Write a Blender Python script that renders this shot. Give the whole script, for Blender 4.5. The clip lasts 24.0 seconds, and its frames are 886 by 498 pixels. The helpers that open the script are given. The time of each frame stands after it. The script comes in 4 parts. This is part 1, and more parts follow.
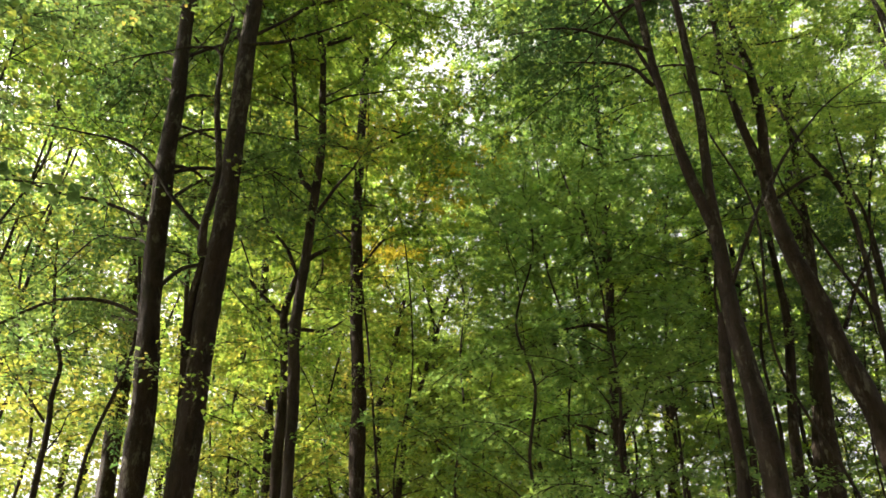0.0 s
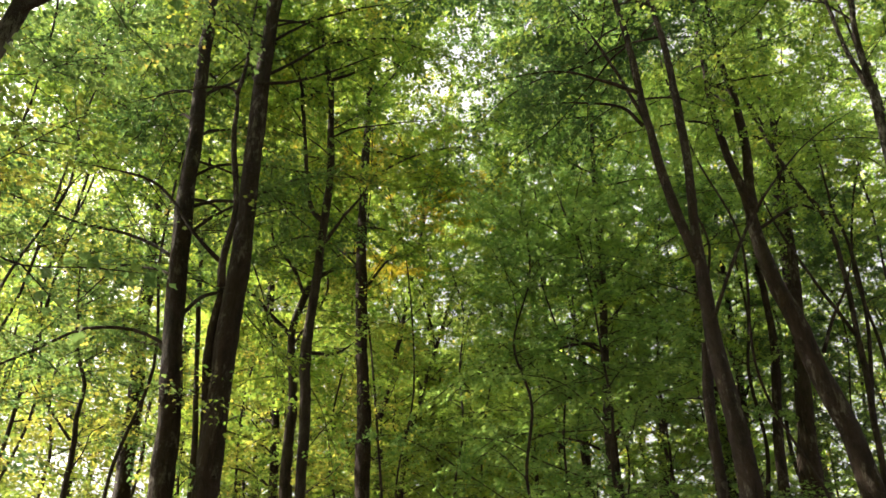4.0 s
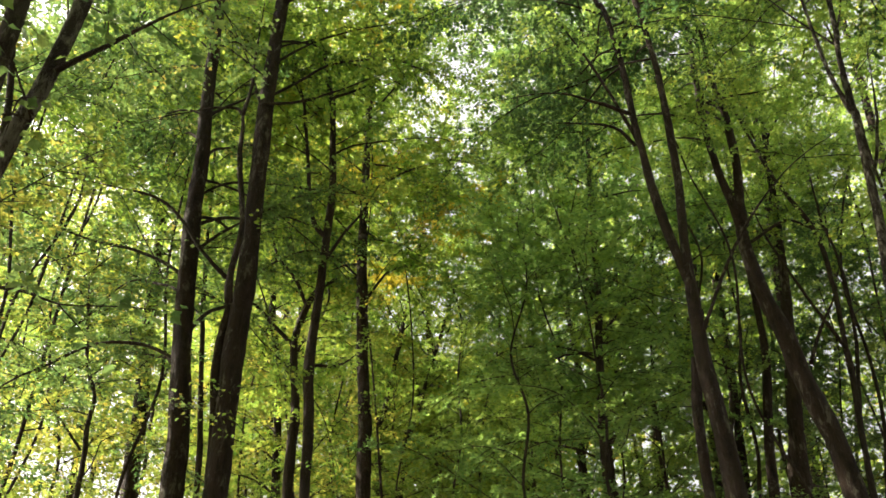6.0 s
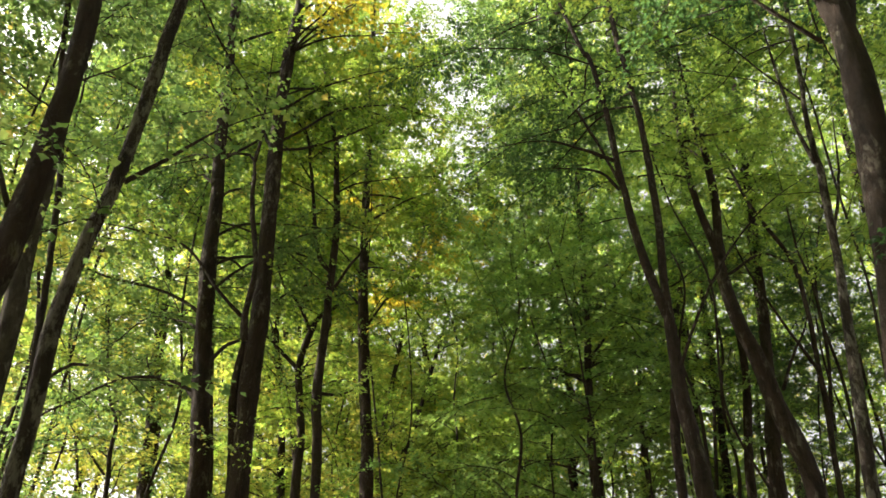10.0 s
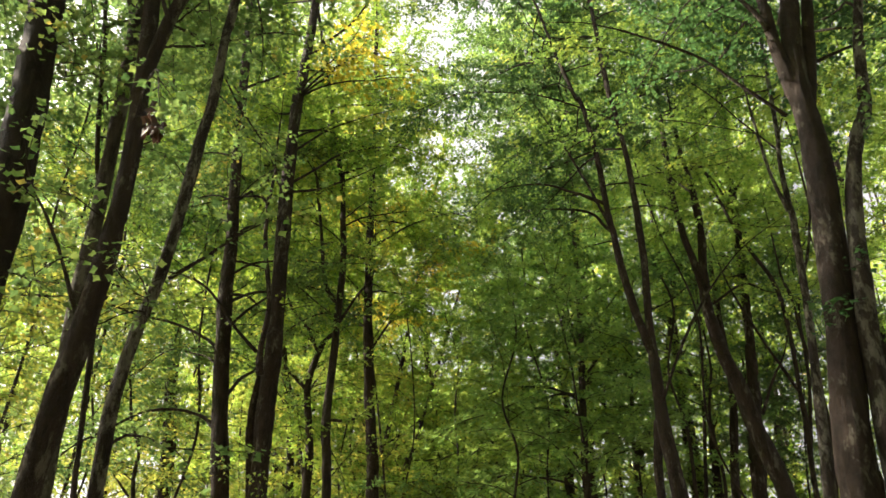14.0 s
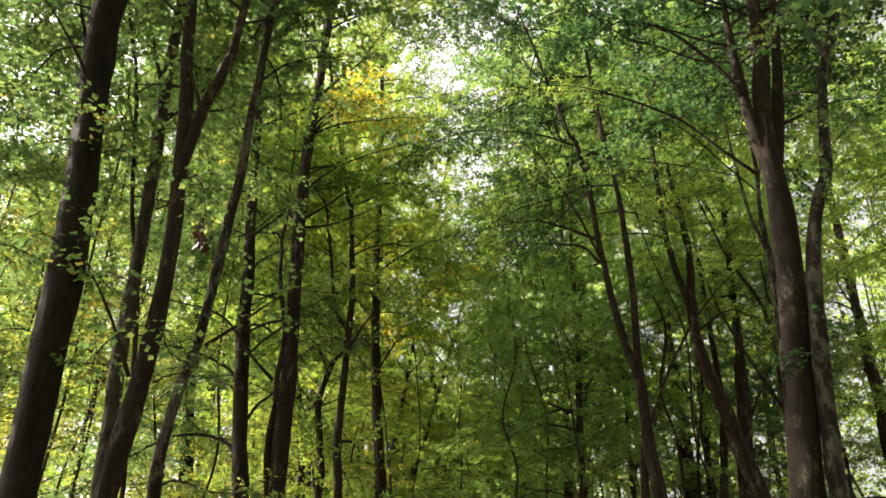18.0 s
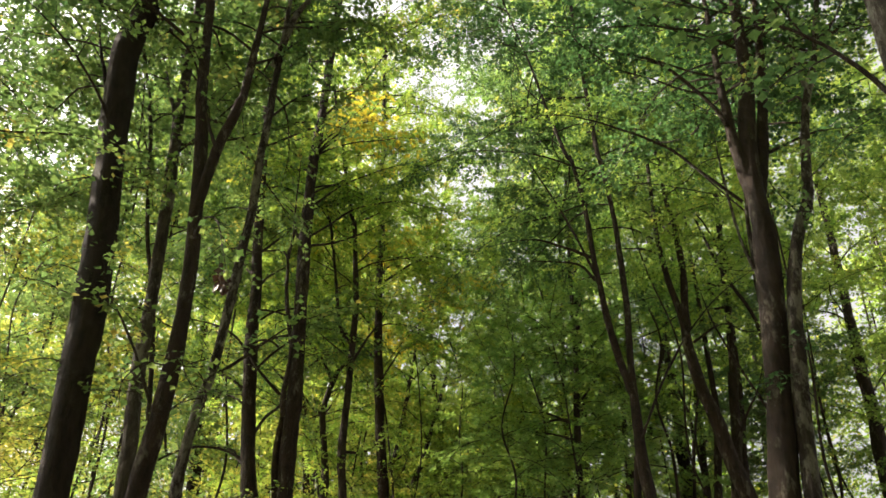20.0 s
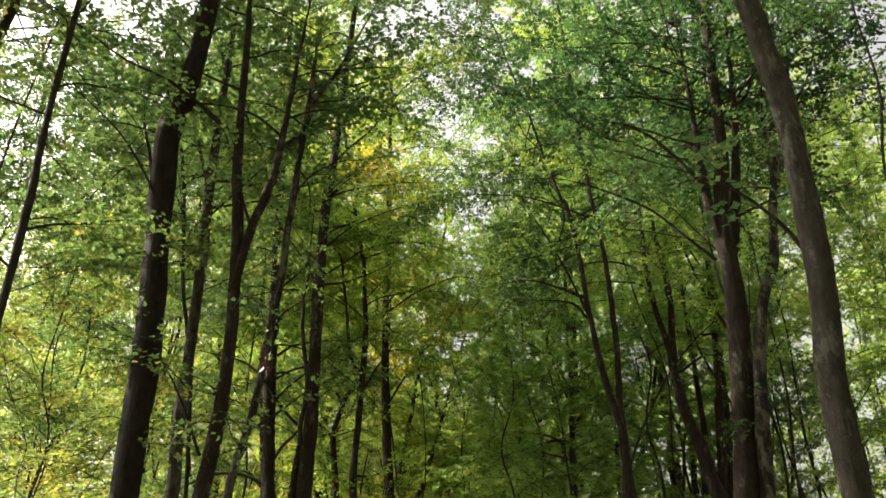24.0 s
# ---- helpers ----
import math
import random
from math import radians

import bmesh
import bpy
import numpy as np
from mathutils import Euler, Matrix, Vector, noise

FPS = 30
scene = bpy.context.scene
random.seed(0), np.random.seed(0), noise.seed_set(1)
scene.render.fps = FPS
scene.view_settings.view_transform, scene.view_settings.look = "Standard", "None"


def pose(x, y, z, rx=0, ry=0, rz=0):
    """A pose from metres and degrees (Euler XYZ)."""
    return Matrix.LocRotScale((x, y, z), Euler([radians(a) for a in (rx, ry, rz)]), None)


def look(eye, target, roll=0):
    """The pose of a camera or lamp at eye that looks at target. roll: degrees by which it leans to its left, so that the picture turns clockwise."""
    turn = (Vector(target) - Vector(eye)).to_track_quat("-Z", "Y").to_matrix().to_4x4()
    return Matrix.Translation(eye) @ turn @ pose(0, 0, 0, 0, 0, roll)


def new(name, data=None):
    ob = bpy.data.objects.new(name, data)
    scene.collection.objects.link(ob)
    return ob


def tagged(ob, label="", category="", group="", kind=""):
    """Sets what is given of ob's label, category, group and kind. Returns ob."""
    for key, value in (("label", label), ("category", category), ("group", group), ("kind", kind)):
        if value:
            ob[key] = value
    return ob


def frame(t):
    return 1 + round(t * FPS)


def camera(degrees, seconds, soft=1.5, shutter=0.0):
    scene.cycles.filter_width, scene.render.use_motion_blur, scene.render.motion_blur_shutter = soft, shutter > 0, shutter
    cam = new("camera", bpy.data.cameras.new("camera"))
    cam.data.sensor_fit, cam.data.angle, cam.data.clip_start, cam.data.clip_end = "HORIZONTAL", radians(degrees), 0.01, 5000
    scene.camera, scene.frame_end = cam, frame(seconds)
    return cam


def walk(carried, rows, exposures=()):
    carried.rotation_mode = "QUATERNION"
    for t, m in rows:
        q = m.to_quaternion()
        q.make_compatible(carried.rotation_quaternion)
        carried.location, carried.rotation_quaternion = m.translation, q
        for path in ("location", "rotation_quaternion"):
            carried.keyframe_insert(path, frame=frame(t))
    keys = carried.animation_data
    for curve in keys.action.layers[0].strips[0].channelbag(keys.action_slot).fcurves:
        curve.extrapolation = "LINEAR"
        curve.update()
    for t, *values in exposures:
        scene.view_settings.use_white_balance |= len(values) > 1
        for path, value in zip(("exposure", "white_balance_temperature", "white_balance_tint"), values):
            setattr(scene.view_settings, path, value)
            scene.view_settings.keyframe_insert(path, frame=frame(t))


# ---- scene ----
cam = camera(55.0, 24.0, soft=1.65)
PATH = [
    (0.0, pose(0.000, 0.000, 1.600, 121.00, 0.00, 0.22)),
    (1.5, pose(-0.015, -0.207, 1.586, 121.02, 0.00, 0.16)),
    (3.5, pose(-0.060, -0.590, 1.559, 121.15, -0.02, 0.00)),
    (5.0, pose(-0.075, -0.869, 1.549, 121.22, 0.02, -0.10)),
    (7.0, pose(-0.085, -1.275, 1.520, 121.30, 0.12, -0.20)),
    (8.5, pose(-0.110, -1.610, 1.505, 121.41, 0.30, -0.33)),
    (10.0, pose(-0.149, -1.975, 1.495, 121.50, 0.46, -0.45)),
    (12.5, pose(-0.170, -2.601, 1.560, 121.26, 0.60, -0.46)),
    (14.0, pose(-0.139, -2.967, 1.600, 121.06, 0.55, -0.27)),
    (16.0, pose(-0.114, -3.482, 1.635, 120.84, 0.52, 0.02)),
    (18.5, pose(-0.100, -4.113, 1.640, 120.78, 0.52, 0.15)),
    (20.5, pose(-0.080, -4.650, 1.625, 120.90, 0.47, 0.28)),
    (22.0, pose(-0.092, -5.080, 1.625, 120.93, 0.43, 0.30)),
    (23.0, pose(-0.109, -5.397, 1.630, 120.93, 0.42, 0.30)),
    (24.0, pose(-0.125, -5.800, 1.630, 120.92, 0.42, 0.30)),
]
walk(cam, PATH, exposures=[(0.0, 2.05, 6800, 12), (12.0, 1.96, 6800, 12), (18.0, 1.84, 6800, 12), (24.0, 1.60, 6800, 12)])

# ---- daylight: hazy sky and a sun from the side ----
SUN_AZ, SUN_EL = radians(-74.0), radians(36.0)   # azimuth from +y towards +x
sun_from = Vector((math.sin(SUN_AZ) * math.cos(SUN_EL), math.cos(SUN_AZ) * math.cos(SUN_EL), math.sin(SUN_EL)))
sky = bpy.data.worlds.new("sky")
scene.world = sky
sky.use_nodes = True
sky_tex = sky.node_tree.nodes.new("ShaderNodeTexSky")
sky_tex.sky_type = "NISHITA"
sky_tex.sun_disc = False
sky_tex.sun_elevation, sky_tex.sun_rotation = SUN_EL, SUN_AZ
sky_tex.air_density, sky_tex.dust_density, sky_tex.ozone_density = 1.0, 9.0, 0.6
sky_out = sky.node_tree.nodes["Background"]
haze = sky.node_tree.nodes.new("ShaderNodeHueSaturation")     # thin high cloud pales the blue
haze.inputs["Saturation"].default_value, haze.inputs["Value"].default_value = 0.12, 1.05
sky.node_tree.links.new(sky_tex.outputs[0], haze.inputs["Color"])
sky.node_tree.links.new(haze.outputs[0], sky_out.inputs[0])
sky_out.inputs[1].default_value = 0.115
sun_data = bpy.data.lights.new("sun", "SUN")
sun_data.energy, sun_data.angle, sun_data.color = 4.2, radians(0.6), (1.0, 0.905, 0.74)
sun = new("sun", sun_data)
sun.matrix_world = look(sun_from * 60, (0, 0, 0))


# ---- materials ----
def material(name):
    m = bpy.data.materials.new(name)
    m.use_nodes = True
    nt = m.node_tree
    return m, nt, nt.nodes["Principled BSDF"]


def ramp(nt, source, stops):
    r = nt.nodes.new("ShaderNodeValToRGB")
    while len(r.color_ramp.elements) < len(stops):
        r.color_ramp.elements.new(0.5)
    for e, (p, c) in zip(r.color_ramp.elements, stops):
        e.position, e.color = p, (*c, 1)
    nt.links.new(source, r.inputs[0])
    return r.outputs[0]


def noise_node(nt, scale, detail=6.0, stretch=None, rough=0.6):
    n = nt.nodes.new("ShaderNodeTexNoise")
    n.inputs["Scale"].default_value, n.inputs["Detail"].default_value, n.inputs["Roughness"].default_value = scale, detail, rough
    co = nt.nodes.new("ShaderNodeTexCoord")
    if stretch:
        mp = nt.nodes.new("ShaderNodeMapping")
        mp.inputs["Scale"].default_value = stretch
        nt.links.new(co.outputs["Object"], mp.inputs[0])
        nt.links.new(mp.outputs[0], n.inputs["Vector"])
    else:
        nt.links.new(co.outputs["Object"], n.inputs["Vector"])
    return n.outputs["Fac"]


def mixed(nt, fac, a, b):
    mx = nt.nodes.new("ShaderNodeMix")
    mx.data_type = "RGBA"
    nt.links.new(fac, mx.inputs["Factor"])
    nt.links.new(a, mx.inputs["A"])
    nt.links.new(b, mx.inputs["B"])
    return mx.outputs["Result"]


def bark(name, dark, light, lichen_and_sun, patch=0.5):
    """Furrowed bark: streaks along the trunk, pale patches for lichen and sun flecks, bump."""
    m, nt, b = material(name)
    streak = noise_node(nt, 34.0, 8.0, (1, 1, 0.13), 0.72)
    fine = noise_node(nt, 90.0, 4.0, (1, 1, 0.35), 0.7)
    base = ramp(nt, streak, [(0.36, dark), (0.62, light)])
    blot = noise_node(nt, 7.5, 8.0, (1, 1, 0.4), 0.78)
    mask = ramp(nt, blot, [(patch, (0, 0, 0)), (patch + 0.07, (0.85, 0.85, 0.85))])
    mottle = noise_node(nt, 11.0, 5.0, (1, 1, 0.4), 0.7)
    worn = ramp(nt, mottle, [(0.38, tuple(0.7 * c for c in dark)), (0.62, tuple(1.35 * c for c in light))])
    base = mixed(nt, fine, base, worn)
    # pale patch colour: lichen, and sun flecks painted into the bark
    pale = ramp(nt, fine, [(0.3, tuple(0.6 * c for c in lichen_and_sun)), (0.7, lichen_and_sun)])
    nt.links.new(mixed(nt, mask, base, pale), b.inputs["Base Color"])
    b.inputs["Roughness"].default_value = 0.85
    b.inputs["Specular IOR Level"].default_value = 0.25
    for src, dist in ((streak, 0.035), (fine, 0.010), (blot, 0.05)):
        bp = nt.nodes.new("ShaderNodeBump")
        bp.inputs["Strength"].default_value, bp.inputs["Distance"].default_value = 0.9, dist
        nt.links.new(src, bp.inputs["Height"])
        old = b.inputs["Normal"].links[0].from_socket if b.inputs["Normal"].is_linked else None
        if old:
            nt.links.new(old, bp.inputs["Normal"])
        nt.links.new(bp.outputs[0], b.inputs["Normal"])
    return m


def leaf(name, stops, glow, through_share=0.5):
    """Thin leaf: reflects a little, lets yellow-green light through. Each leaf takes its own tone."""
    m, nt, b = material(name)
    geo = nt.nodes.new("ShaderNodeNewGeometry")
    # leaf by leaf, and bough by bough
    bough = nt.nodes.new("ShaderNodeMapRange")
    bough.inputs["From Min"].default_value, bough.inputs["From Max"].default_value = 0.36, 0.66
    nt.links.new(noise_node(nt, 0.85, 3.0), bough.inputs["Value"])
    both = nt.nodes.new("ShaderNodeMix")
    both.inputs["Factor"].default_value = 0.5
    nt.links.new(geo.outputs["Random Per Island"], both.inputs["A"])
    nt.links.new(bough.outputs["Result"], both.inputs["B"])
    tone = ramp(nt, both.outputs["Result"], stops)
    tone2 = ramp(nt, both.outputs["Result"], [(p, tuple(min(1.0, c * g) for c, g in zip(col, glow))) for p, col in stops])
    nt.links.new(tone, b.inputs["Base Color"])
    b.inputs["Roughness"].default_value = 0.45
    b.inputs["Specular IOR Level"].default_value = 0.35
    tr = nt.nodes.new("ShaderNodeBsdfTranslucent")
    nt.links.new(tone2, tr.inputs[0])
    mx = nt.nodes.new("ShaderNodeMixShader")
    mx.inputs[0].default_value = through_share
    nt.links.new(b.outputs[0], mx.inputs[1])
    nt.links.new(tr.outputs[0], mx.inputs[2])
    nt.links.new(mx.outputs[0], nt.nodes["Material Output"].inputs[0])
    return m


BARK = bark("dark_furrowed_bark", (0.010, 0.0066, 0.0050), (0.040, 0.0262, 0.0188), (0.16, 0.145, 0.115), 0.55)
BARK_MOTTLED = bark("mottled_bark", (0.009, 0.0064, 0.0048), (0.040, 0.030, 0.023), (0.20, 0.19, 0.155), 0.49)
# pale bark, lightened further for sunlight that does not reach I2
BARK_PALE = bark("pale_smooth_lit_bark", (0.022, 0.018, 0.014), (0.078, 0.066, 0.052), (0.21, 0.20, 0.165), 0.53)
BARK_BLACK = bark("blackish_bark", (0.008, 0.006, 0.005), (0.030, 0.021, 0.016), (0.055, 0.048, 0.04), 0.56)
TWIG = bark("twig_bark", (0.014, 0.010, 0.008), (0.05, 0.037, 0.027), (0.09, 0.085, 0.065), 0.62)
LEAF = {
    "green": leaf("green_leaf", [(0.08, (0.034, 0.075, 0.023)), (0.42, (0.068, 0.122, 0.031)), (0.80, (0.100, 0.15, 0.036)), (0.93, (0.173, 0.19, 0.041))], (4.8, 4.0, 3.1), 0.65),
    "dark": leaf("deep_green_leaf", [(0.08, (0.037, 0.081, 0.032)), (0.56, (0.063, 0.118, 0.041)), (0.93, (0.092, 0.145, 0.046))], (5.3, 4.4, 3.2), 0.65),
    "lime": leaf("yellow_green_leaf", [(0.08, (0.041, 0.098, 0.022)), (0.47, (0.082, 0.15, 0.030)), (0.82, (0.125, 0.18, 0.036)), (0.93, (0.259, 0.24, 0.048))], (3.85, 3.1, 2.35), 0.65),
    "mid": leaf("fresh_green_leaf", [(0.08, (0.032, 0.075, 0.026)), (0.47, (0.063, 0.118, 0.035)), (0.82, (0.098, 0.148, 0.041)), (0.93, (0.225, 0.20, 0.049))], (2.9, 2.5, 2.3), 0.60),
    # the next two are deeper greens, darkened further for crowns standing in shade
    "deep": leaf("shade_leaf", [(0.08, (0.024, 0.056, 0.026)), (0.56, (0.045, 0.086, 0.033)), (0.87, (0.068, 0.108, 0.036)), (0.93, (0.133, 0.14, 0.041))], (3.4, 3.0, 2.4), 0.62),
    "shade": leaf("shaded_dark_green_leaf", [(0.08, (0.020, 0.053, 0.025)), (0.56, (0.035, 0.078, 0.032)), (0.89, (0.050, 0.095, 0.035)), (0.93, (0.106, 0.12, 0.041))], (2.0, 1.9, 1.4), 0.58),
    # yellowing leaves, paled further for the sun on the left
    "straw": leaf("yellowing_sunlit_leaf", [(0.08, (0.056, 0.110, 0.023)), (0.45, (0.103, 0.150, 0.031)), (0.75, (0.179, 0.195, 0.041)), (0.95, (0.282, 0.260, 0.059))], (2.6, 2.35, 2.0), 0.65),
    "gold": leaf("golden_autumn_leaf", [(0.08, (0.096, 0.128, 0.020)), (0.37, (0.215, 0.20, 0.026)), (0.93, (0.276, 0.23, 0.040))], (2.6, 2.4, 1.7), 0.62),
    "brown": leaf("dead_leaf", [(0.1, (0.022, 0.013, 0.009)), (0.9, (0.055, 0.030, 0.018))], (1.4, 1.1, 1.0), 0.25),
}


# ---- building blocks ----
def mesh_of(name, verts, faces, mat, smooth=True):
    """A mesh from arrays; faces is (m, 3) or (m, 4)."""
    me = bpy.data.meshes.new(name)
    verts = np.asarray(verts, dtype=np.float32)
    faces = np.asarray(faces, dtype=np.int32)
    me.vertices.add(len(verts))
    me.vertices.foreach_set("co", verts.ravel())
    me.loops.add(faces.size)
    me.loops.foreach_set("vertex_index", faces.ravel())
    me.polygons.add(len(faces))
    me.polygons.foreach_set("loop_start", np.arange(0, faces.size, faces.shape[1], dtype=np.int32))
    me.polygons.foreach_set("use_smooth", np.full(len(faces), smooth))
    me.update(calc_edges=True)
    me.materials.append(mat)
    return me


def part(name, me, parent, label="", kind=""):
    ob = new(name, me)
    ob.parent = parent
    ob.location = -parent_offset(parent)
    return tagged(ob, label, kind=kind)


def parent_offset(ob):
    """Where a parent stands in the world; all meshes hold world places."""
    v = Vector((0, 0, 0))
    while ob:
        v = v + ob.location
        ob = ob.parent
    return v


def smooth_line(points, step):
    """A curve through the points (x, y, z, r), resampled at about step metres."""
    p = np.array(points, dtype=float)
    q = np.vstack([2 * p[0] - p[1], p, 2 * p[-1] - p[-2]])
    out = []
    for i in range(1, len(q) - 2):
        a, b, c, d = q[i - 1:i + 3]
        n = max(2, int(math.ceil(np.linalg.norm((c - b)[:3]) / step)))
        t = np.linspace(0, 1, n, endpoint=False)[:, None]
        out.append(0.5 * (2 * b + (c - a) * t + (2 * a - 5 * b + 4 * c - d) * t ** 2 + (3 * b - a - 3 * c + d) * t ** 3))
    out.append(q[-2:-1])
    line = np.vstack(out)
    line[:, 3] = np.maximum(line[:, 3], 0.002)
    return line


def tube(line, sides, rough, rng):
    """A knobbly tapered tube along line (x, y, z, r), closed at its ends."""
    c, r = line[:, :3], line[:, 3]
    tan = np.gradient(c, axis=0)
    tan /= np.linalg.norm(tan, axis=1)[:, None]
    ref = np.array([0.31, 0.95, 0.05])
    u = np.cross(tan, ref)
    u /= np.linalg.norm(u, axis=1)[:, None]
    v = np.cross(tan, u)
    a = np.linspace(0, 2 * np.pi, sides, endpoint=False)
    k = rng.uniform(0, 6.28, 4)
    s = np.arange(len(line))[:, None]
    lump = 1 + rough * (np.sin(2 * a[None] + k[0] + s * 0.35) + 0.7 * np.sin(3 * a[None] + k[1] - s * 0.5) + 0.6 * np.sin(s * 0.9 + k[2]))
    lump = lump + rng.normal(0, rough * 0.5, (len(line), sides))
    rad = r[:, None] * lump
    ring = c[:, None] + u[:, None] * (np.cos(a)[None, :, None] * rad[..., None]) + v[:, None] * (np.sin(a)[None, :, None] * rad[..., None])
    verts = np.vstack([ring.reshape(-1, 3), c[:1], c[-1:]])
    n = len(line)
    i, j = np.meshgrid(np.arange(n - 1), np.arange(sides), indexing="ij")
    i, j = i.ravel(), j.ravel()
    j2 = (j + 1) % sides
    f = np.stack([i * sides + j, i * sides + j2, (i + 1) * sides + j2, (i + 1) * sides + j], 1)
    tri = np.vstack([f[:, [0, 1, 2]], f[:, [0, 2, 3]]])
    e = np.arange(sides)
    e2 = (e + 1) % sides
    lo, hi = n * sides, n * sides + 1
    caps = np.vstack([np.stack([np.full(sides, lo), e2, e], 1), np.stack([np.full(sides, hi), (n - 1) * sides + e, (n - 1) * sides + e2], 1)])
    return verts, np.vstack([tri, caps])


def prong(a, b, r):
    """A three-sided twig from a to the point b."""
    w = unit(b - a)
    u = unit(np.cross(w, np.array([0.3, 0.2, 0.93])))
    v = np.cross(w, u)
    ring = [a + (u * math.cos(t) + v * math.sin(t)) * r for t in (0, 2.094, 4.189)]
    return np.array([*ring, b]), np.array([[0, 1, 3], [1, 2, 3], [2, 0, 3]])


def joined(pieces):
    vs, fs, k = [], [], 0
    for v, f in pieces:
        vs.append(v)
        fs.append(f + k)
        k += len(v)
    return np.vstack(vs), np.vstack(fs)


def unit(a):
    return a / np.maximum(np.linalg.norm(a, axis=-1, keepdims=True), 1e-9)


# openings in the canopy where the sky shows: centre, radii
GLADES = [
    ((0.62, 11.5, 11.6), (0.58, 1.9, 0.80)), ((0.78, 15.0, 14.5), (0.62, 2.6, 0.85)), ((0.95, 18.5, 17.5), (0.7, 2.6, 0.9)),
    ((1.45, 13.0, 11.8), (0.35, 2.0, 0.35)),
    ((-0.95, 9.0, 15.7), (0.55, 1.8, 0.9)), ((-1.15, 13.0, 19.4), (0.75, 2.2, 1.1)),
    ((-2.2, 9.0, 12.9), (0.55, 1.8, 1.1)),
]


def kept(p):
    keep = np.ones(len(p), bool)
    for c, r in GLADES:
        keep &= (((p - np.array(c)) / np.array(r)) ** 2).sum(1) > 1.0
    # the way under the trees stays open
    keep &= ~((np.abs(p[:, 0]) < 0.9) & (p[:, 1] < 1.0) & (p[:, 2] < 5.0))
    return keep


def leaves(pos, way, normal, size, lobed, rng):
    """Leaf blades at pos, pointing along way: lobed, plain and folded, or "fine" ones for the far crowns."""
    way = unit(way)
    side = unit(np.cross(normal, way))
    up = np.cross(way, side)
    L = size[:, None]
    if lobed == "fine":
        w = rng.uniform(0.38, 0.52, len(pos))[:, None] * L
        v = np.stack([pos - side * w, pos + way * L - up * (0.1 * L), pos + side * w], 1).reshape(-1, 3)
        return v, np.arange(len(v)).reshape(-1, 3)
    if lobed:
        tip = pos + way * L
        shape = ((0.52, 0.42, 0.10), (0.24, 0.60, 0.05))
        vs = [pos, tip]
        for s in (1, -1):
            for w, l, h in shape:
                vs.append(pos + side * (s * w * L) + way * (l * L) + up * (h * L))
        v = np.stack(vs, 1).reshape(-1, 3)
        b = np.arange(len(pos))[:, None] * 6
        g = np.vstack([b + np.array([0, 2, 3]), b + np.array([0, 3, 1]), b + np.array([0, 1, 5]), b + np.array([0, 5, 4])])
        return v, g
    w = rng.uniform(0.38, 0.48, len(pos))[:, None] * L
    mid = pos + way * (0.45 * L) + up * (0.12 * L)
    v = np.stack([pos, mid + side * w, pos + way * L - up * (0.06 * L), mid - side * w], 1).reshape(-1, 3)
    b = np.arange(len(pos))[:, None] * 4
    return v, np.vstack([b + np.array([0, 1, 2]), b + np.array([0, 2, 3])])


def spray(line, rng, size, per_m, twig_len, gap, lobed, wood=True, start=0.15):
    """Side twigs along a limb and the leaves on them. Returns wood pieces and leaf arrays."""
    c = line[:, :3]
    seg = np.r_[0, np.cumsum(np.linalg.norm(np.diff(c, axis=0), axis=1))]
    total = seg[-1]
    s = np.arange(total * start, total, gap)
    s = np.append(s + rng.uniform(-0.4, 0.4, len(s)) * gap, total)
    s = np.clip(s, 0, total)
    at = np.stack([np.interp(s, seg, c[:, k]) for k in range(3)], 1)
    tan = unit(np.stack([np.interp(s, seg, np.gradient(c[:, k], seg)) for k in range(3)], 1))
    flat = unit(np.cross(tan, np.array([0, 0, 1.0])) + rng.normal(0, 0.25, tan.shape))
    sign = np.where(np.arange(len(s)) % 2 == 0, 1.0, -1.0)[:, None]
    way = unit(tan * rng.uniform(0.35, 0.9, (len(s), 1)) + flat * sign + rng.normal(0, 0.22, tan.shape))
    way[-1] = tan[-1]
    ln = twig_len * (1.15 - 0.6 * s / total) * rng.uniform(0.6, 1.25, len(s))
    bend = -0.10 * ln
    n = np.maximum(3, (ln * per_m).astype(int))
    idx = np.repeat(np.arange(len(s)), n)
    f = np.clip((np.concatenate([np.arange(k) for k in n]) + rng.uniform(0.1, 0.9, n.sum())) / n[idx], 0.08, 1.0)
    pos = at[idx] + way[idx] * (ln[idx] * f)[:, None]
    pos[:, 2] += bend[idx] * f ** 2
    lat = unit(np.cross(way[idx], np.array([0, 0, 1.0])) + 1e-6)
    sg = np.where(rng.random(len(idx)) < 0.5, 1.0, -1.0)[:, None]
    lw = way[idx] * 0.6 + lat * sg * 0.8 + rng.normal(0, 0.3, pos.shape)
    lw[:, 2] -= 0.28
    pos = pos + rng.normal(0, 0.035, pos.shape)
    nor = np.array([0, 0, 1.0]) + rng.normal(0, 0.36, pos.shape)
    sz = size * rng.uniform(0.65, 1.25, len(pos))
    k = kept(pos)
    blades = leaves(pos[k], lw[k], nor[k], sz[k], lobed, rng)
    pieces = []
    if wood:
        for i in range(len(s)):
            if not kept(at[i:i + 1])[0]:
                continue
            end = at[i] + way[i] * ln[i] + np.array([0, 0, bend[i]])
            r = 0.0035 + 0.004 * ln[i]
            pieces.append(prong(at[i], end, r))
    return pieces, blades


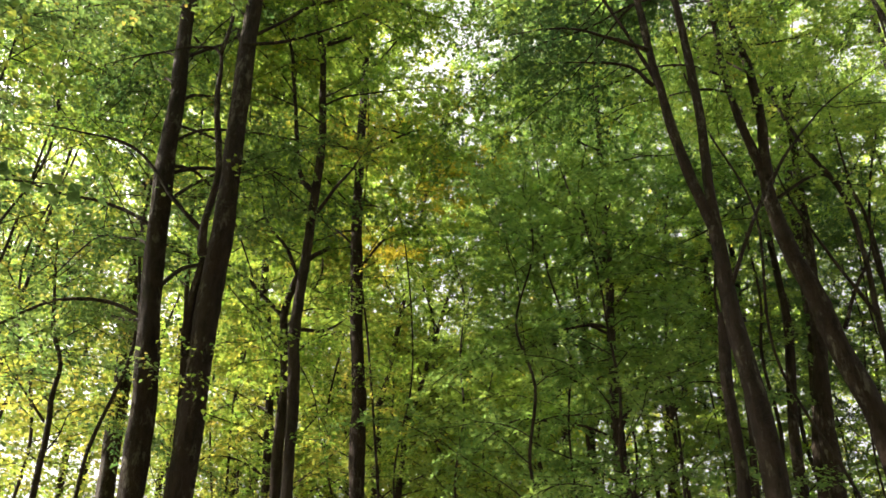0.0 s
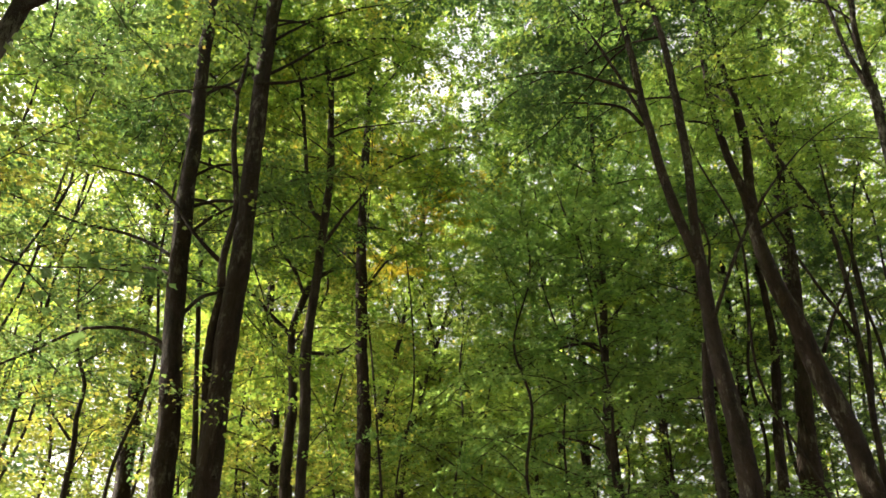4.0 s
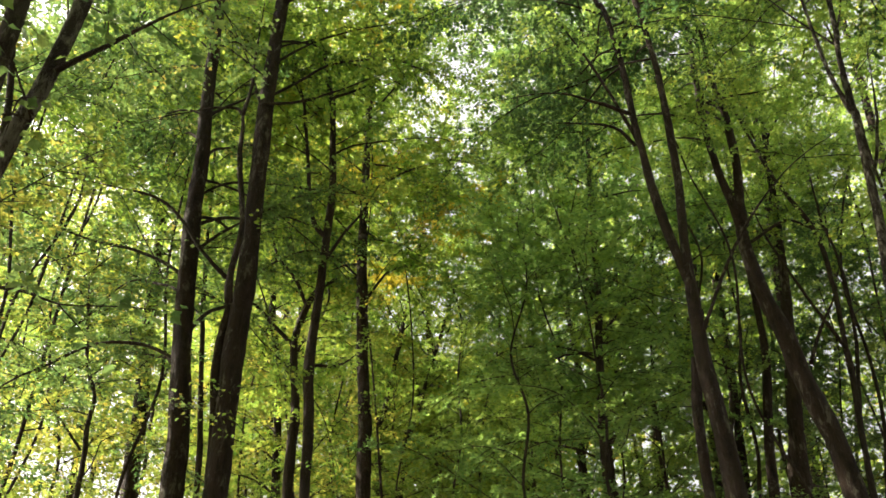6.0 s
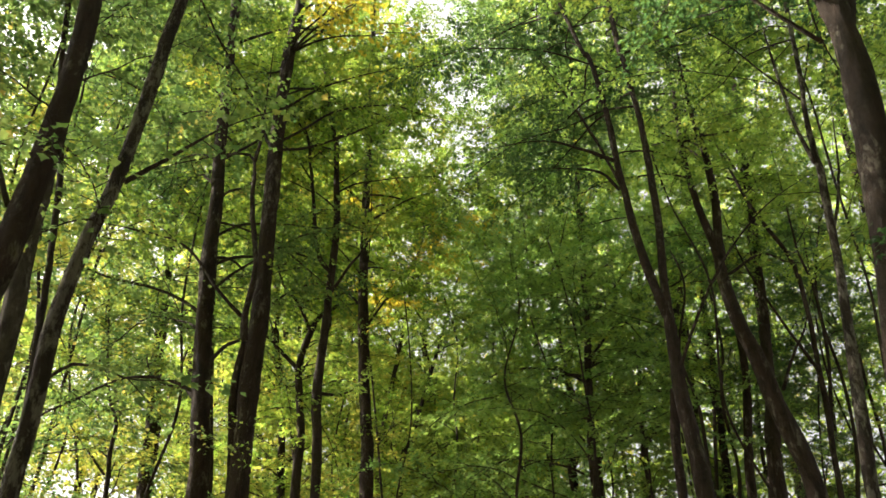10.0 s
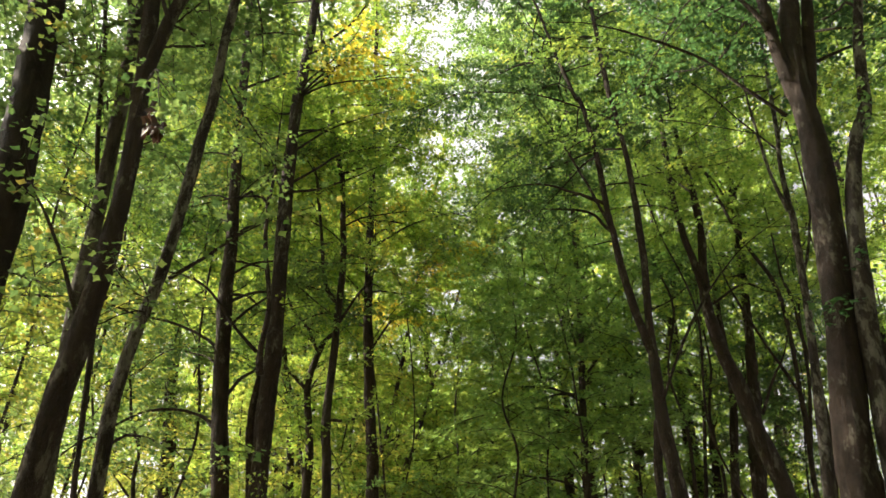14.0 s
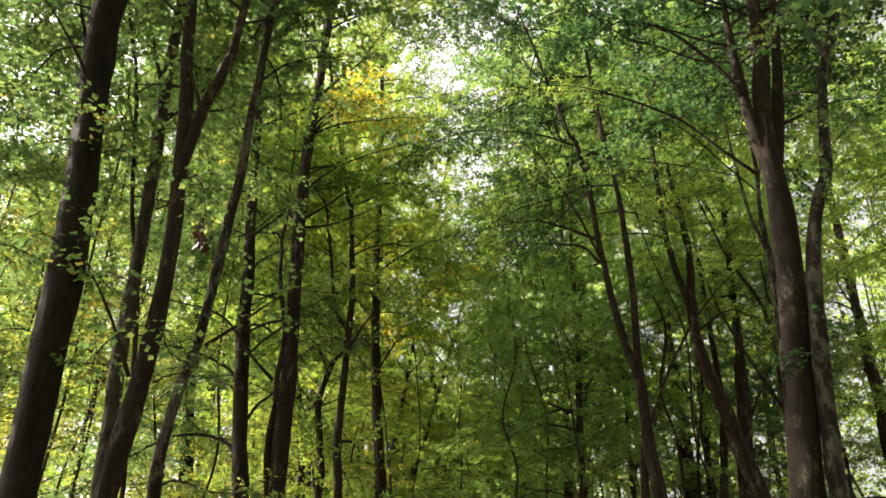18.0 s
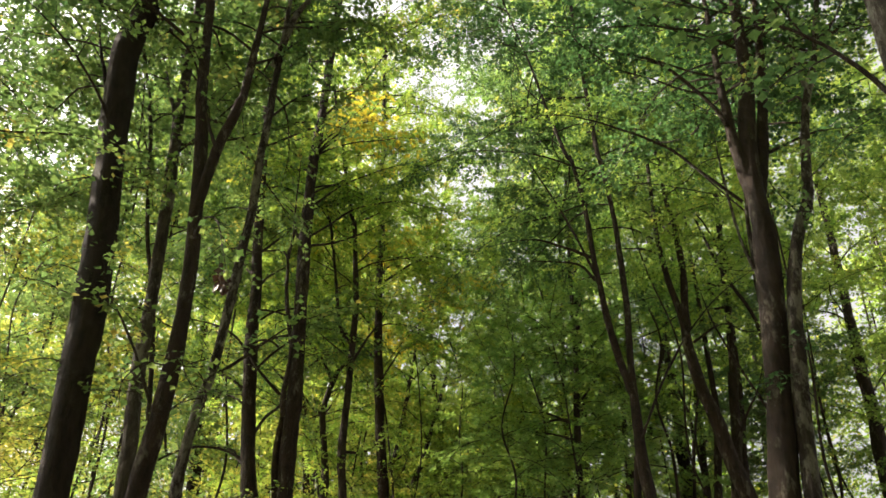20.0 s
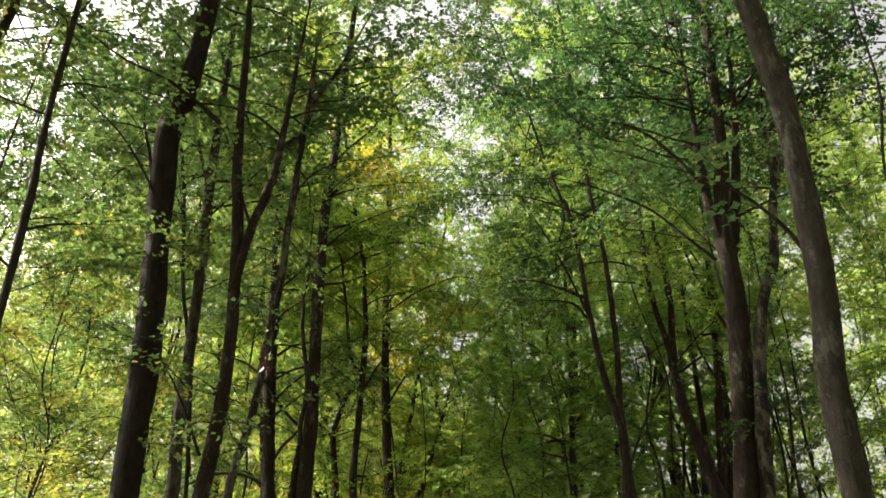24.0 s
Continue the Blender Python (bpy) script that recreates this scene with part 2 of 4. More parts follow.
def limb_line(start, r, az, rise, length, rng):
    """A wavering limb that leaves its stem at rise degrees and levels out."""
    n = 6
    p = [np.array(start)]
    a, e = az, radians(rise)
    for i in range(n):
        a += rng.normal(0, 0.20)
        e += rng.normal(-0.11, 0.16)
        p.append(p[-1] + np.array([math.sin(a) * math.cos(e), math.cos(a) * math.cos(e), math.sin(e)]) * length / n)
    rr = np.linspace(r, max(0.004, r * 0.25), n + 1)
    return smooth_line([(*q, w) for q, w in zip(p, rr)], 0.18)


def grow(tree, rng, stems, spec, woodmat, leafmat):
    """Limbs with twigs and foliage along the stems of a tree."""
    z0, z1, gap, size, per_m, twig, lobed = (spec[k] for k in ("z0", "z1", "gap", "size", "per_m", "twig", "lobed"))
    reach, wood, twig_gap = spec["reach"], spec["wood"], spec["twig_gap"]
    for line in stems:
        z = line[:, 2]
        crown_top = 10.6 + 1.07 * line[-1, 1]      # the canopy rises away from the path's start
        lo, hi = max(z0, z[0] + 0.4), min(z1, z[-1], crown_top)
        if hi <= lo:
            continue
        h = lo + rng.uniform(0, gap)
        az = rng.uniform(0, 6.28)
        while h < hi:
            i = int(np.argmin(np.abs(z - h)))
            az += 2.4 + rng.normal(0, 0.5)
            turn = az
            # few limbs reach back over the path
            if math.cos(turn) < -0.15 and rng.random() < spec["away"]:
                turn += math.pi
            up = (h - z0) / max(0.1, z1 - z0)
            length = reach * (1.1 - 0.6 * up) * rng.uniform(0.65, 1.2)
            base_r = min(line[i, 3] * 0.42, 0.003 + 0.0065 * length)
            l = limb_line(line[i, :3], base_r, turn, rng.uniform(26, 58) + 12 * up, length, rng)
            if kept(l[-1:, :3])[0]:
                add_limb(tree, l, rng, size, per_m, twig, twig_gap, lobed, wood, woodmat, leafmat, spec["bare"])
            h += gap * rng.uniform(0.6, 1.4)
        # the leading shoot carries leaves too
        top = line[z > hi - 0.3 * (hi - lo)] if len(line[z > hi - 0.3 * (hi - lo)]) > 3 else line[-4:]
        add_limb(tree, np.hstack([top[:, :3], np.maximum(top[:, 3:] * 0.2, 0.003)]), rng, size, per_m, twig, twig_gap, lobed, wood, woodmat, leafmat)


def add_limb(tree, l, rng, size, per_m, twig, twig_gap, lobed, wood, woodmat, leafmat, start=0.15):
    pieces, blades = spray(l, rng, size, per_m, twig, twig_gap, lobed, wood, start)
    limb = part("limb", mesh_of("limb", *joined([tube(l, 5, 0.05, rng)] + pieces), woodmat), tree)
    if len(blades[0]):
        part("foliage", mesh_of("foliage", *blades, leafmat, smooth=False), limb)
    return limb


# ---- the ground ----
def ground():
    n, half = 90, 450.0
    t = np.linspace(-1, 1, n)
    xs = np.sign(t) * np.abs(t) ** 2.2 * half
    X, Y = np.meshgrid(xs, xs, indexing="ij")
    Z = 0.06 * np.sin(X * 0.9 + 1) * np.cos(Y * 0.7) + 0.03 * np.sin(X * 2.3 + Y * 1.9)
    v = np.stack([X, Y, Z], -1).reshape(-1, 3)
    i, j = np.meshgrid(np.arange(n - 1), np.arange(n - 1), indexing="ij")
    a = (i * n + j).ravel()
    m, nt, b = material("leaf_litter")
    mottle = noise_node(nt, 9.0, 8.0)
    patch = noise_node(nt, 0.5, 4.0)
    litter = ramp(nt, mottle, [(0.3, (0.05, 0.032, 0.018)), (0.5, (0.13, 0.085, 0.04)), (0.7, (0.22, 0.15, 0.07))])
    moss = ramp(nt, mottle, [(0.3, (0.03, 0.05, 0.012)), (0.7, (0.08, 0.11, 0.03))])
    mask = ramp(nt, patch, [(0.5, (0, 0, 0)), (0.62, (1, 1, 1))])
    nt.links.new(mixed(nt, mask, litter, moss), b.inputs["Base Color"])
    b.inputs["Roughness"].default_value = 0.9
    ob = new("ground", mesh_of("ground", v, np.stack([a, a + n, a + n + 1, a + 1], 1), m))
    tagged(ob, "forest floor of brown leaf litter with patches of moss", "ground", kind="structure")


ground()

# ---- the trees: stems as (x, y, z, radius), the trunk first ----
STEMS = {}


def stem(key, *points):
    STEMS.setdefault(key, []).append(points)


stem("A", (-2.55, 7.40, -0.10, 0.160), (-2.65, 7.40, 1.65, 0.118), (-2.76, 7.40, 4.13, 0.112), (-2.87, 7.40, 5.25, 0.108), (-2.97, 7.40, 6.28, 0.103), (-3.03, 7.40, 7.26, 0.096), (-3.06, 7.40, 8.24, 0.088), (-3.13, 7.40, 9.22, 0.080), (-3.54, 7.40, 18.21, 0.036))
stem("B", (-2.33, 7.35, -0.10, 0.176), (-2.32, 7.35, 1.77, 0.130), (-2.31, 7.35, 4.41, 0.123), (-2.32, 7.35, 5.49, 0.117), (-2.29, 7.35, 6.43, 0.110), (-2.33, 7.35, 7.93, 0.104), (-2.35, 7.35, 9.22, 0.096), (-2.32, 7.35, 10.66, 0.087), (-2.21, 7.35, 12.15, 0.076), (-1.76, 7.35, 20.13, 0.034))
stem("B", (-2.36, 7.40, -0.10, 0.080), (-2.37, 7.40, 1.68, 0.059), (-2.39, 7.40, 4.19, 0.056), (-2.48, 7.40, 5.25, 0.056), (-2.42, 7.40, 5.93, 0.055))
stem("B", (-2.38, 7.15, 5.84, 0.044), (-2.41, 7.15, 6.23, 0.041), (-2.37, 7.15, 6.86, 0.038), (-2.51, 7.15, 7.78, 0.035), (-2.56, 7.15, 8.49, 0.031), (-2.81, 7.15, 8.60, 0.026), (-3.37, 7.15, 8.49, 0.021), (-3.85, 7.15, 8.34, 0.016))
stem("B", (-2.52, 7.05, 8.39, 0.025), (-2.46, 7.05, 8.88, 0.023), (-2.47, 7.05, 9.25, 0.020), (-2.47, 7.05, 10.75, 0.009))
stem("B", (-2.49, 7.25, 6.21, 0.027), (-2.82, 7.25, 6.57, 0.023), (-3.32, 7.25, 7.20, 0.019), (-4.07, 7.25, 7.47, 0.015), (-4.85, 7.25, 7.62, 0.011))
stem("B", (-2.37, 7.25, 8.75, 0.027), (-1.91, 7.25, 8.78, 0.022), (-1.45, 7.25, 8.95, 0.017), (-0.76, 7.25, 9.30, 0.012))
stem("C", (-1.63, 8.75, -0.10, 0.091), (-1.64, 8.75, 1.80, 0.068), (-1.66, 8.75, 4.50, 0.064), (-1.72, 8.75, 5.78, 0.063), (-1.68, 8.75, 6.61, 0.061), (-1.65, 8.75, 7.23, 0.057), (-1.62, 8.75, 7.70, 0.053), (-1.60, 8.75, 8.48, 0.050), (-1.66, 8.75, 9.54, 0.046), (-1.71, 8.75, 10.16, 0.042), (-1.83, 8.75, 10.69, 0.037), (-2.94, 8.75, 17.56, 0.017))
stem("C", (-1.63, 8.75, 7.65, 0.037), (-1.86, 8.75, 8.03, 0.033), (-2.00, 8.75, 9.10, 0.030), (-2.12, 8.75, 9.99, 0.027), (-2.29, 8.75, 10.69, 0.023), (-2.54, 8.75, 12.16, 0.010))
stem("C", (-1.62, 8.85, 7.42, 0.029), (-1.38, 8.85, 7.85, 0.023), (-1.18, 8.85, 8.14, 0.017), (-0.95, 8.85, 8.67, 0.008))
stem("C", (-1.70, 8.85, 5.84, 0.027), (-1.36, 8.85, 5.84, 0.021), (-1.07, 8.85, 6.05, 0.015))
stem("C", (-1.69, 8.65, 10.08, 0.027), (-1.30, 8.65, 10.25, 0.020), (-0.85, 8.65, 10.54, 0.014))
stem("M", (-2.27, 12.00, -0.10, 0.113), (-2.34, 12.00, 2.16, 0.083), (-2.42, 12.00, 5.41, 0.079), (-2.42, 12.00, 6.47, 0.071), (-2.53, 12.00, 7.59, 0.063), (-2.38, 12.00, 8.28, 0.053), (-2.22, 12.00, 8.62, 0.043), (-1.90, 12.00, 8.85, 0.031))
stem("M", (-2.55, 12.00, 7.56, 0.040), (-2.97, 12.00, 8.00, 0.036), (-3.22, 12.00, 8.28, 0.031), (-3.53, 12.00, 8.51, 0.026), (-4.10, 12.00, 9.22, 0.012))
stem("M", (-2.38, 12.00, 8.28, 0.036), (-2.63, 12.00, 8.85, 0.031), (-2.99, 12.00, 9.33, 0.027), (-3.15, 12.00, 9.96, 0.022), (-3.33, 12.00, 10.93, 0.010))
stem("M0", (-2.84, 15.00, -0.10, 0.121), (-3.01, 15.00, 2.50, 0.089), (-3.23, 15.00, 6.25, 0.084), (-3.34, 15.00, 7.78, 0.080), (-3.57, 15.00, 9.33, 0.076), (-3.70, 15.00, 10.44, 0.070), (-4.59, 15.00, 21.38, 0.031))
stem("D", (-1.07, 11.50, -0.10, 0.153), (-1.14, 11.50, 2.11, 0.114), (-1.23, 11.50, 5.26, 0.107), (-1.26, 11.50, 6.09, 0.101), (-1.34, 11.50, 7.28, 0.096), (-1.40, 11.50, 8.36, 0.090), (-1.44, 11.50, 9.41, 0.083), (-1.44, 11.50, 10.02, 0.074), (-1.48, 11.50, 18.52, 0.033))
stem("A2", (-4.96, 13.00, -0.10, 0.198), (-5.07, 13.00, 2.28, 0.147), (-5.21, 13.00, 5.71, 0.139), (-5.26, 13.00, 6.84, 0.130), (-5.40, 13.00, 8.18, 0.121), (-5.45, 13.00, 9.14, 0.110), (-5.51, 13.00, 9.90, 0.097), (-6.12, 13.00, 21.88, 0.043))
stem("X", (-3.54, 12.00, -0.10, 0.066), (-3.68, 12.00, 2.17, 0.049), (-3.85, 12.00, 5.42, 0.046), (-3.96, 12.00, 6.48, 0.043), (-4.10, 12.00, 7.73, 0.040), (-4.22, 12.00, 8.86, 0.037), (-4.51, 12.00, 12.85, 0.016))
stem("H", (-2.89, 1.70, -0.10, 0.190), (-2.92, 1.70, 1.34, 0.141), (-2.95, 1.70, 3.35, 0.133), (-2.97, 1.70, 3.98, 0.132), (-2.99, 1.70, 4.82, 0.132), (-3.05, 1.70, 5.67, 0.131), (-3.15, 1.70, 6.83, 0.132), (-3.20, 1.70, 7.63, 0.129), (-3.10, 1.70, 8.18, 0.123), (-3.06, 1.70, 8.60, 0.115), (-2.66, 1.70, 14.58, 0.052))
stem("H", (-3.19, 1.75, 6.46, 0.024), (-3.35, 1.75, 7.30, 0.020), (-3.51, 1.75, 7.84, 0.015), (-3.71, 1.75, 8.81, 0.007))
stem("I", (-2.46, 1.55, -0.10, 0.105), (-2.39, 1.55, 1.23, 0.078), (-2.30, 1.55, 3.07, 0.073), (-2.25, 1.55, 3.61, 0.071), (-2.20, 1.55, 4.10, 0.067), (-2.17, 1.55, 4.81, 0.063), (-2.20, 1.55, 5.60, 0.060), (-2.27, 1.55, 6.50, 0.055), (-2.34, 1.55, 7.35, 0.050), (-2.50, 1.55, 10.35, 0.022))
stem("I", (-2.20, 1.55, 5.57, 0.052), (-2.09, 1.55, 6.28, 0.050), (-1.95, 1.55, 6.81, 0.046), (-1.89, 1.55, 7.35, 0.042), (-1.67, 1.55, 10.34, 0.019))
stem("I", (-2.31, 1.60, 3.95, 0.017), (-2.47, 1.60, 4.30, 0.014), (-2.66, 1.60, 4.66, 0.012), (-2.80, 1.60, 4.90, 0.008), (-3.00, 1.60, 5.45, 0.004))
stem("I", (-2.07, 1.50, 6.24, 0.018), (-2.19, 1.50, 6.58, 0.015), (-2.26, 1.50, 6.83, 0.012), (-2.38, 1.50, 7.41, 0.005))
stem("I2", (-2.94, 3.20, -0.10, 0.102), (-2.97, 3.20, 1.52, 0.076), (-3.01, 3.20, 3.80, 0.071), (-3.07, 3.20, 4.75, 0.070), (-3.07, 3.20, 5.62, 0.068), (-3.09, 3.20, 6.45, 0.065), (-3.15, 3.20, 7.94, 0.064), (-3.16, 3.20, 8.91, 0.060), (-3.17, 3.20, 11.91, 0.027))
stem("I2", (-3.16, 3.20, 7.98, 0.030), (-3.36, 3.20, 8.64, 0.024), (-3.50, 3.20, 9.11, 0.018), (-3.71, 3.20, 10.08, 0.008))
stem("T1", (-2.51, 3.50, -0.10, 0.034), (-2.75, 3.50, 2.10, 0.025), (-3.04, 3.50, 5.24, 0.024), (-3.33, 3.50, 6.63, 0.024), (-3.46, 3.50, 7.50, 0.024), (-3.66, 3.50, 8.63, 0.023), (-3.84, 3.50, 9.29, 0.022), (-4.21, 3.50, 11.24, 0.010))
stem("J", (-2.21, 2.07, -0.10, 0.064), (-2.18, 2.07, 1.19, 0.048), (-2.14, 2.07, 2.98, 0.045), (-2.15, 2.07, 3.43, 0.045), (-2.11, 2.07, 3.81, 0.044), (-2.07, 2.07, 4.09, 0.043), (-1.98, 2.07, 4.47, 0.042), (-1.94, 2.07, 4.93, 0.042), (-1.89, 2.07, 5.43, 0.041), (-1.83, 2.07, 5.97, 0.040), (-1.82, 2.07, 6.63, 0.039), (-1.79, 2.07, 7.08, 0.038), (-1.68, 2.07, 9.58, 0.017))
stem("J", (-1.89, 1.92, 4.33, 0.017), (-1.68, 1.92, 4.49, 0.014), (-1.44, 1.92, 4.69, 0.011), (-1.22, 1.92, 4.80, 0.008))
stem("J", (-2.28, 2.42, 3.36, 0.012), (-2.16, 2.42, 3.44, 0.011), (-1.99, 2.42, 3.41, 0.009), (-1.83, 2.42, 3.35, 0.007), (-1.52, 2.42, 3.34, 0.005))
stem("J", (-1.81, 2.07, 7.79, 0.039), (-1.62, 2.07, 8.53, 0.034), (-1.38, 2.07, 8.97, 0.029), (-0.87, 2.07, 10.34, 0.013))
stem("K", (2.69, 3.25, -0.10, 0.204), (2.81, 3.25, 1.37, 0.151), (2.96, 3.25, 3.42, 0.143), (3.06, 3.25, 4.09, 0.138), (3.17, 3.25, 4.83, 0.132), (3.29, 3.25, 5.71, 0.126), (3.35, 3.25, 6.50, 0.119), (3.37, 3.25, 7.14, 0.108), (3.44, 3.25, 7.84, 0.098), (3.54, 3.25, 8.41, 0.085), (3.62, 3.25, 9.12, 0.072), (4.08, 3.25, 15.10, 0.032))
stem("K", (3.35, 3.25, 6.92, 0.081), (3.28, 3.25, 7.44, 0.071), (3.26, 3.25, 8.08, 0.060), (3.27, 3.25, 8.85, 0.048), (3.33, 3.25, 11.85, 0.022))
stem("K", (3.44, 3.30, 6.96, 0.070), (3.61, 3.30, 7.64, 0.066), (3.76, 3.30, 8.46, 0.061), (3.88, 3.30, 9.18, 0.056), (4.21, 3.30, 12.15, 0.025))
stem("K", (3.21, 3.20, 7.87, 0.033), (3.12, 3.20, 8.12, 0.029), (2.82, 3.20, 8.54, 0.025), (2.49, 3.20, 8.86, 0.021), (1.87, 3.20, 9.07, 0.016))
stem("K", (3.32, 3.50, 7.00, 0.022), (2.95, 3.50, 7.39, 0.020), (2.60, 3.50, 7.75, 0.017), (2.11, 3.50, 8.03, 0.015), (1.48, 3.50, 8.27, 0.012), (0.77, 3.50, 8.27, 0.009))
stem("K", (3.65, 3.40, 7.59, 0.023), (4.33, 3.40, 7.92, 0.017), (4.96, 3.40, 8.00, 0.010))
stem("L", (2.96, 3.15, -0.10, 0.117), (3.05, 3.15, 1.36, 0.086), (3.17, 3.15, 3.39, 0.082), (3.24, 3.15, 4.05, 0.080), (3.31, 3.15, 4.67, 0.077), (3.40, 3.15, 5.35, 0.074), (3.54, 3.15, 5.97, 0.070), (3.69, 3.15, 6.43, 0.065), (3.86, 3.15, 6.77, 0.059), (3.98, 3.15, 7.43, 0.053), (4.18, 3.15, 8.23, 0.048), (4.44, 3.15, 8.92, 0.042), (4.94, 3.15, 10.83, 0.019))
stem("L", (4.21, 3.15, 8.41, 0.024), (4.19, 3.15, 8.96, 0.019), (4.30, 3.15, 9.64, 0.015), (4.41, 3.15, 10.63, 0.007))
stem("L", (4.21, 3.15, 8.41, 0.024), (4.57, 3.15, 9.05, 0.019), (5.00, 3.15, 9.83, 0.015), (5.35, 3.15, 10.74, 0.007))
stem("V", (3.67, 5.90, -0.10, 0.097), (3.78, 5.90, 1.45, 0.072), (3.91, 5.90, 3.62, 0.068), (3.99, 5.90, 4.27, 0.065), (4.07, 5.90, 4.98, 0.057), (4.15, 5.90, 5.69, 0.051), (4.23, 5.90, 6.39, 0.046), (4.31, 5.90, 7.31, 0.042), (4.31, 5.90, 7.63, 0.036), (4.35, 5.90, 8.42, 0.031), (4.44, 5.90, 9.27, 0.029), (4.87, 5.90, 15.24, 0.013))
stem("V", (4.29, 5.90, 7.47, 0.030), (4.18, 5.90, 8.11, 0.025), (4.14, 5.90, 9.07, 0.021), (4.11, 5.90, 10.57, 0.010))
stem("V", (4.23, 5.90, 6.46, 0.022), (4.46, 5.90, 7.07, 0.018), (4.61, 5.90, 7.80, 0.013), (4.76, 5.90, 8.79, 0.006))
stem("F", (2.84, 7.05, -0.10, 0.147), (2.79, 7.05, 1.58, 0.109), (2.72, 7.05, 3.94, 0.103), (2.68, 7.05, 4.56, 0.095), (2.64, 7.05, 5.15, 0.080), (2.64, 7.05, 5.78, 0.068), (2.65, 7.05, 6.31, 0.056), (2.71, 7.05, 7.45, 0.050), (2.71, 7.05, 8.25, 0.045), (2.69, 7.05, 9.22, 0.040), (2.61, 7.05, 10.18, 0.039), (2.53, 7.05, 11.34, 0.037), (2.21, 7.05, 18.33, 0.016))
stem("F", (2.62, 7.05, 6.08, 0.060), (2.49, 7.05, 6.62, 0.057), (2.39, 7.05, 7.19, 0.054), (2.33, 7.05, 7.89, 0.050), (2.27, 7.05, 8.44, 0.046), (2.21, 7.05, 9.53, 0.043), (2.09, 7.05, 10.29, 0.039), (1.89, 7.05, 10.86, 0.033), (0.52, 7.05, 16.63, 0.015))
stem("F", (2.43, 7.25, -0.10, 0.079), (2.49, 7.25, 1.60, 0.058), (2.56, 7.25, 3.99, 0.055), (2.57, 7.25, 4.56, 0.054), (2.63, 7.25, 5.23, 0.052))
stem("F", (2.22, 6.85, 8.24, 0.029), (1.80, 6.85, 8.43, 0.023), (1.29, 6.85, 8.57, 0.017), (0.54, 6.85, 8.43, 0.011))
stem("F", (2.30, 7.15, 8.00, 0.026), (2.06, 7.15, 8.28, 0.021), (1.53, 7.15, 8.35, 0.016), (1.15, 7.15, 8.33, 0.011))
stem("F", (2.62, 6.85, 5.34, 0.022), (2.92, 6.85, 5.98, 0.021), (3.21, 6.85, 6.50, 0.020), (3.54, 6.85, 6.98, 0.018), (4.08, 6.85, 7.57, 0.016), (4.68, 6.85, 8.01, 0.015))
stem("F", (2.36, 7.05, 7.80, 0.026), (2.08, 7.05, 8.63, 0.023), (1.77, 7.05, 9.43, 0.020), (1.35, 7.05, 10.29, 0.016))
stem("G", (5.30, 9.00, -0.10, 0.193), (5.08, 9.00, 1.78, 0.143), (4.81, 9.00, 4.46, 0.135), (4.73, 9.00, 5.05, 0.132), (4.56, 9.00, 5.69, 0.122), (4.43, 9.00, 6.36, 0.115), (4.27, 9.00, 6.97, 0.107), (4.18, 9.00, 7.63, 0.092), (4.14, 9.00, 8.22, 0.064), (4.00, 9.00, 9.05, 0.055), (3.94, 9.00, 9.83, 0.048), (3.94, 9.00, 10.41, 0.045), (3.96, 9.00, 11.14, 0.038), (4.06, 9.00, 17.14, 0.017))
stem("G", (4.17, 9.00, 8.02, 0.077), (4.27, 9.00, 9.05, 0.070), (4.28, 9.00, 9.94, 0.062), (4.21, 9.00, 10.65, 0.053), (4.19, 9.00, 11.40, 0.044), (4.15, 9.00, 13.40, 0.020))
stem("G", (4.70, 9.10, 5.97, 0.028), (4.99, 9.10, 6.57, 0.022), (5.26, 9.10, 7.02, 0.016), (5.61, 9.10, 7.92, 0.007))
stem("G", (4.25, 9.00, 7.77, 0.027), (4.80, 9.00, 8.12, 0.022), (5.16, 9.00, 7.98, 0.017), (5.55, 9.00, 7.96, 0.012))
stem("W", (5.87, 11.00, -0.10, 0.068), (5.96, 11.00, 2.05, 0.051), (6.07, 11.00, 5.12, 0.048), (6.17, 11.00, 6.31, 0.046), (6.21, 11.00, 7.14, 0.043), (6.26, 11.00, 8.13, 0.041), (6.21, 11.00, 9.20, 0.038), (5.86, 11.00, 10.00, 0.034), (5.64, 11.00, 10.61, 0.030), (5.16, 11.00, 12.52, 0.013))
stem("W", (6.16, 11.00, 6.04, 0.033), (6.43, 11.00, 7.43, 0.032), (6.47, 11.00, 8.65, 0.030), (6.37, 11.00, 9.42, 0.027), (6.37, 11.00, 10.36, 0.024), (6.38, 11.00, 12.36, 0.011))
stem("W", (6.14, 10.90, 7.04, 0.030), (5.77, 10.90, 7.87, 0.027), (5.36, 10.90, 8.91, 0.023), (5.21, 10.90, 9.58, 0.019), (5.06, 10.90, 10.57, 0.009))
stem("N1", (3.08, 15.00, -0.10, 0.193), (3.11, 15.00, 2.44, 0.143), (3.14, 15.00, 6.10, 0.135), (3.14, 15.00, 7.02, 0.119), (3.17, 15.00, 7.75, 0.102), (3.25, 15.00, 9.03, 0.086), (3.64, 15.00, 18.02, 0.039))
stem("N", (2.45, 12.50, -0.10, 0.106), (2.53, 12.50, 2.48, 0.078), (2.62, 12.50, 6.21, 0.074), (2.66, 12.50, 7.04, 0.069), (2.71, 12.50, 7.92, 0.064), (2.78, 12.50, 8.85, 0.058), (2.79, 12.50, 9.72, 0.052), (2.83, 12.50, 10.50, 0.045), (3.18, 12.50, 20.49, 0.020))
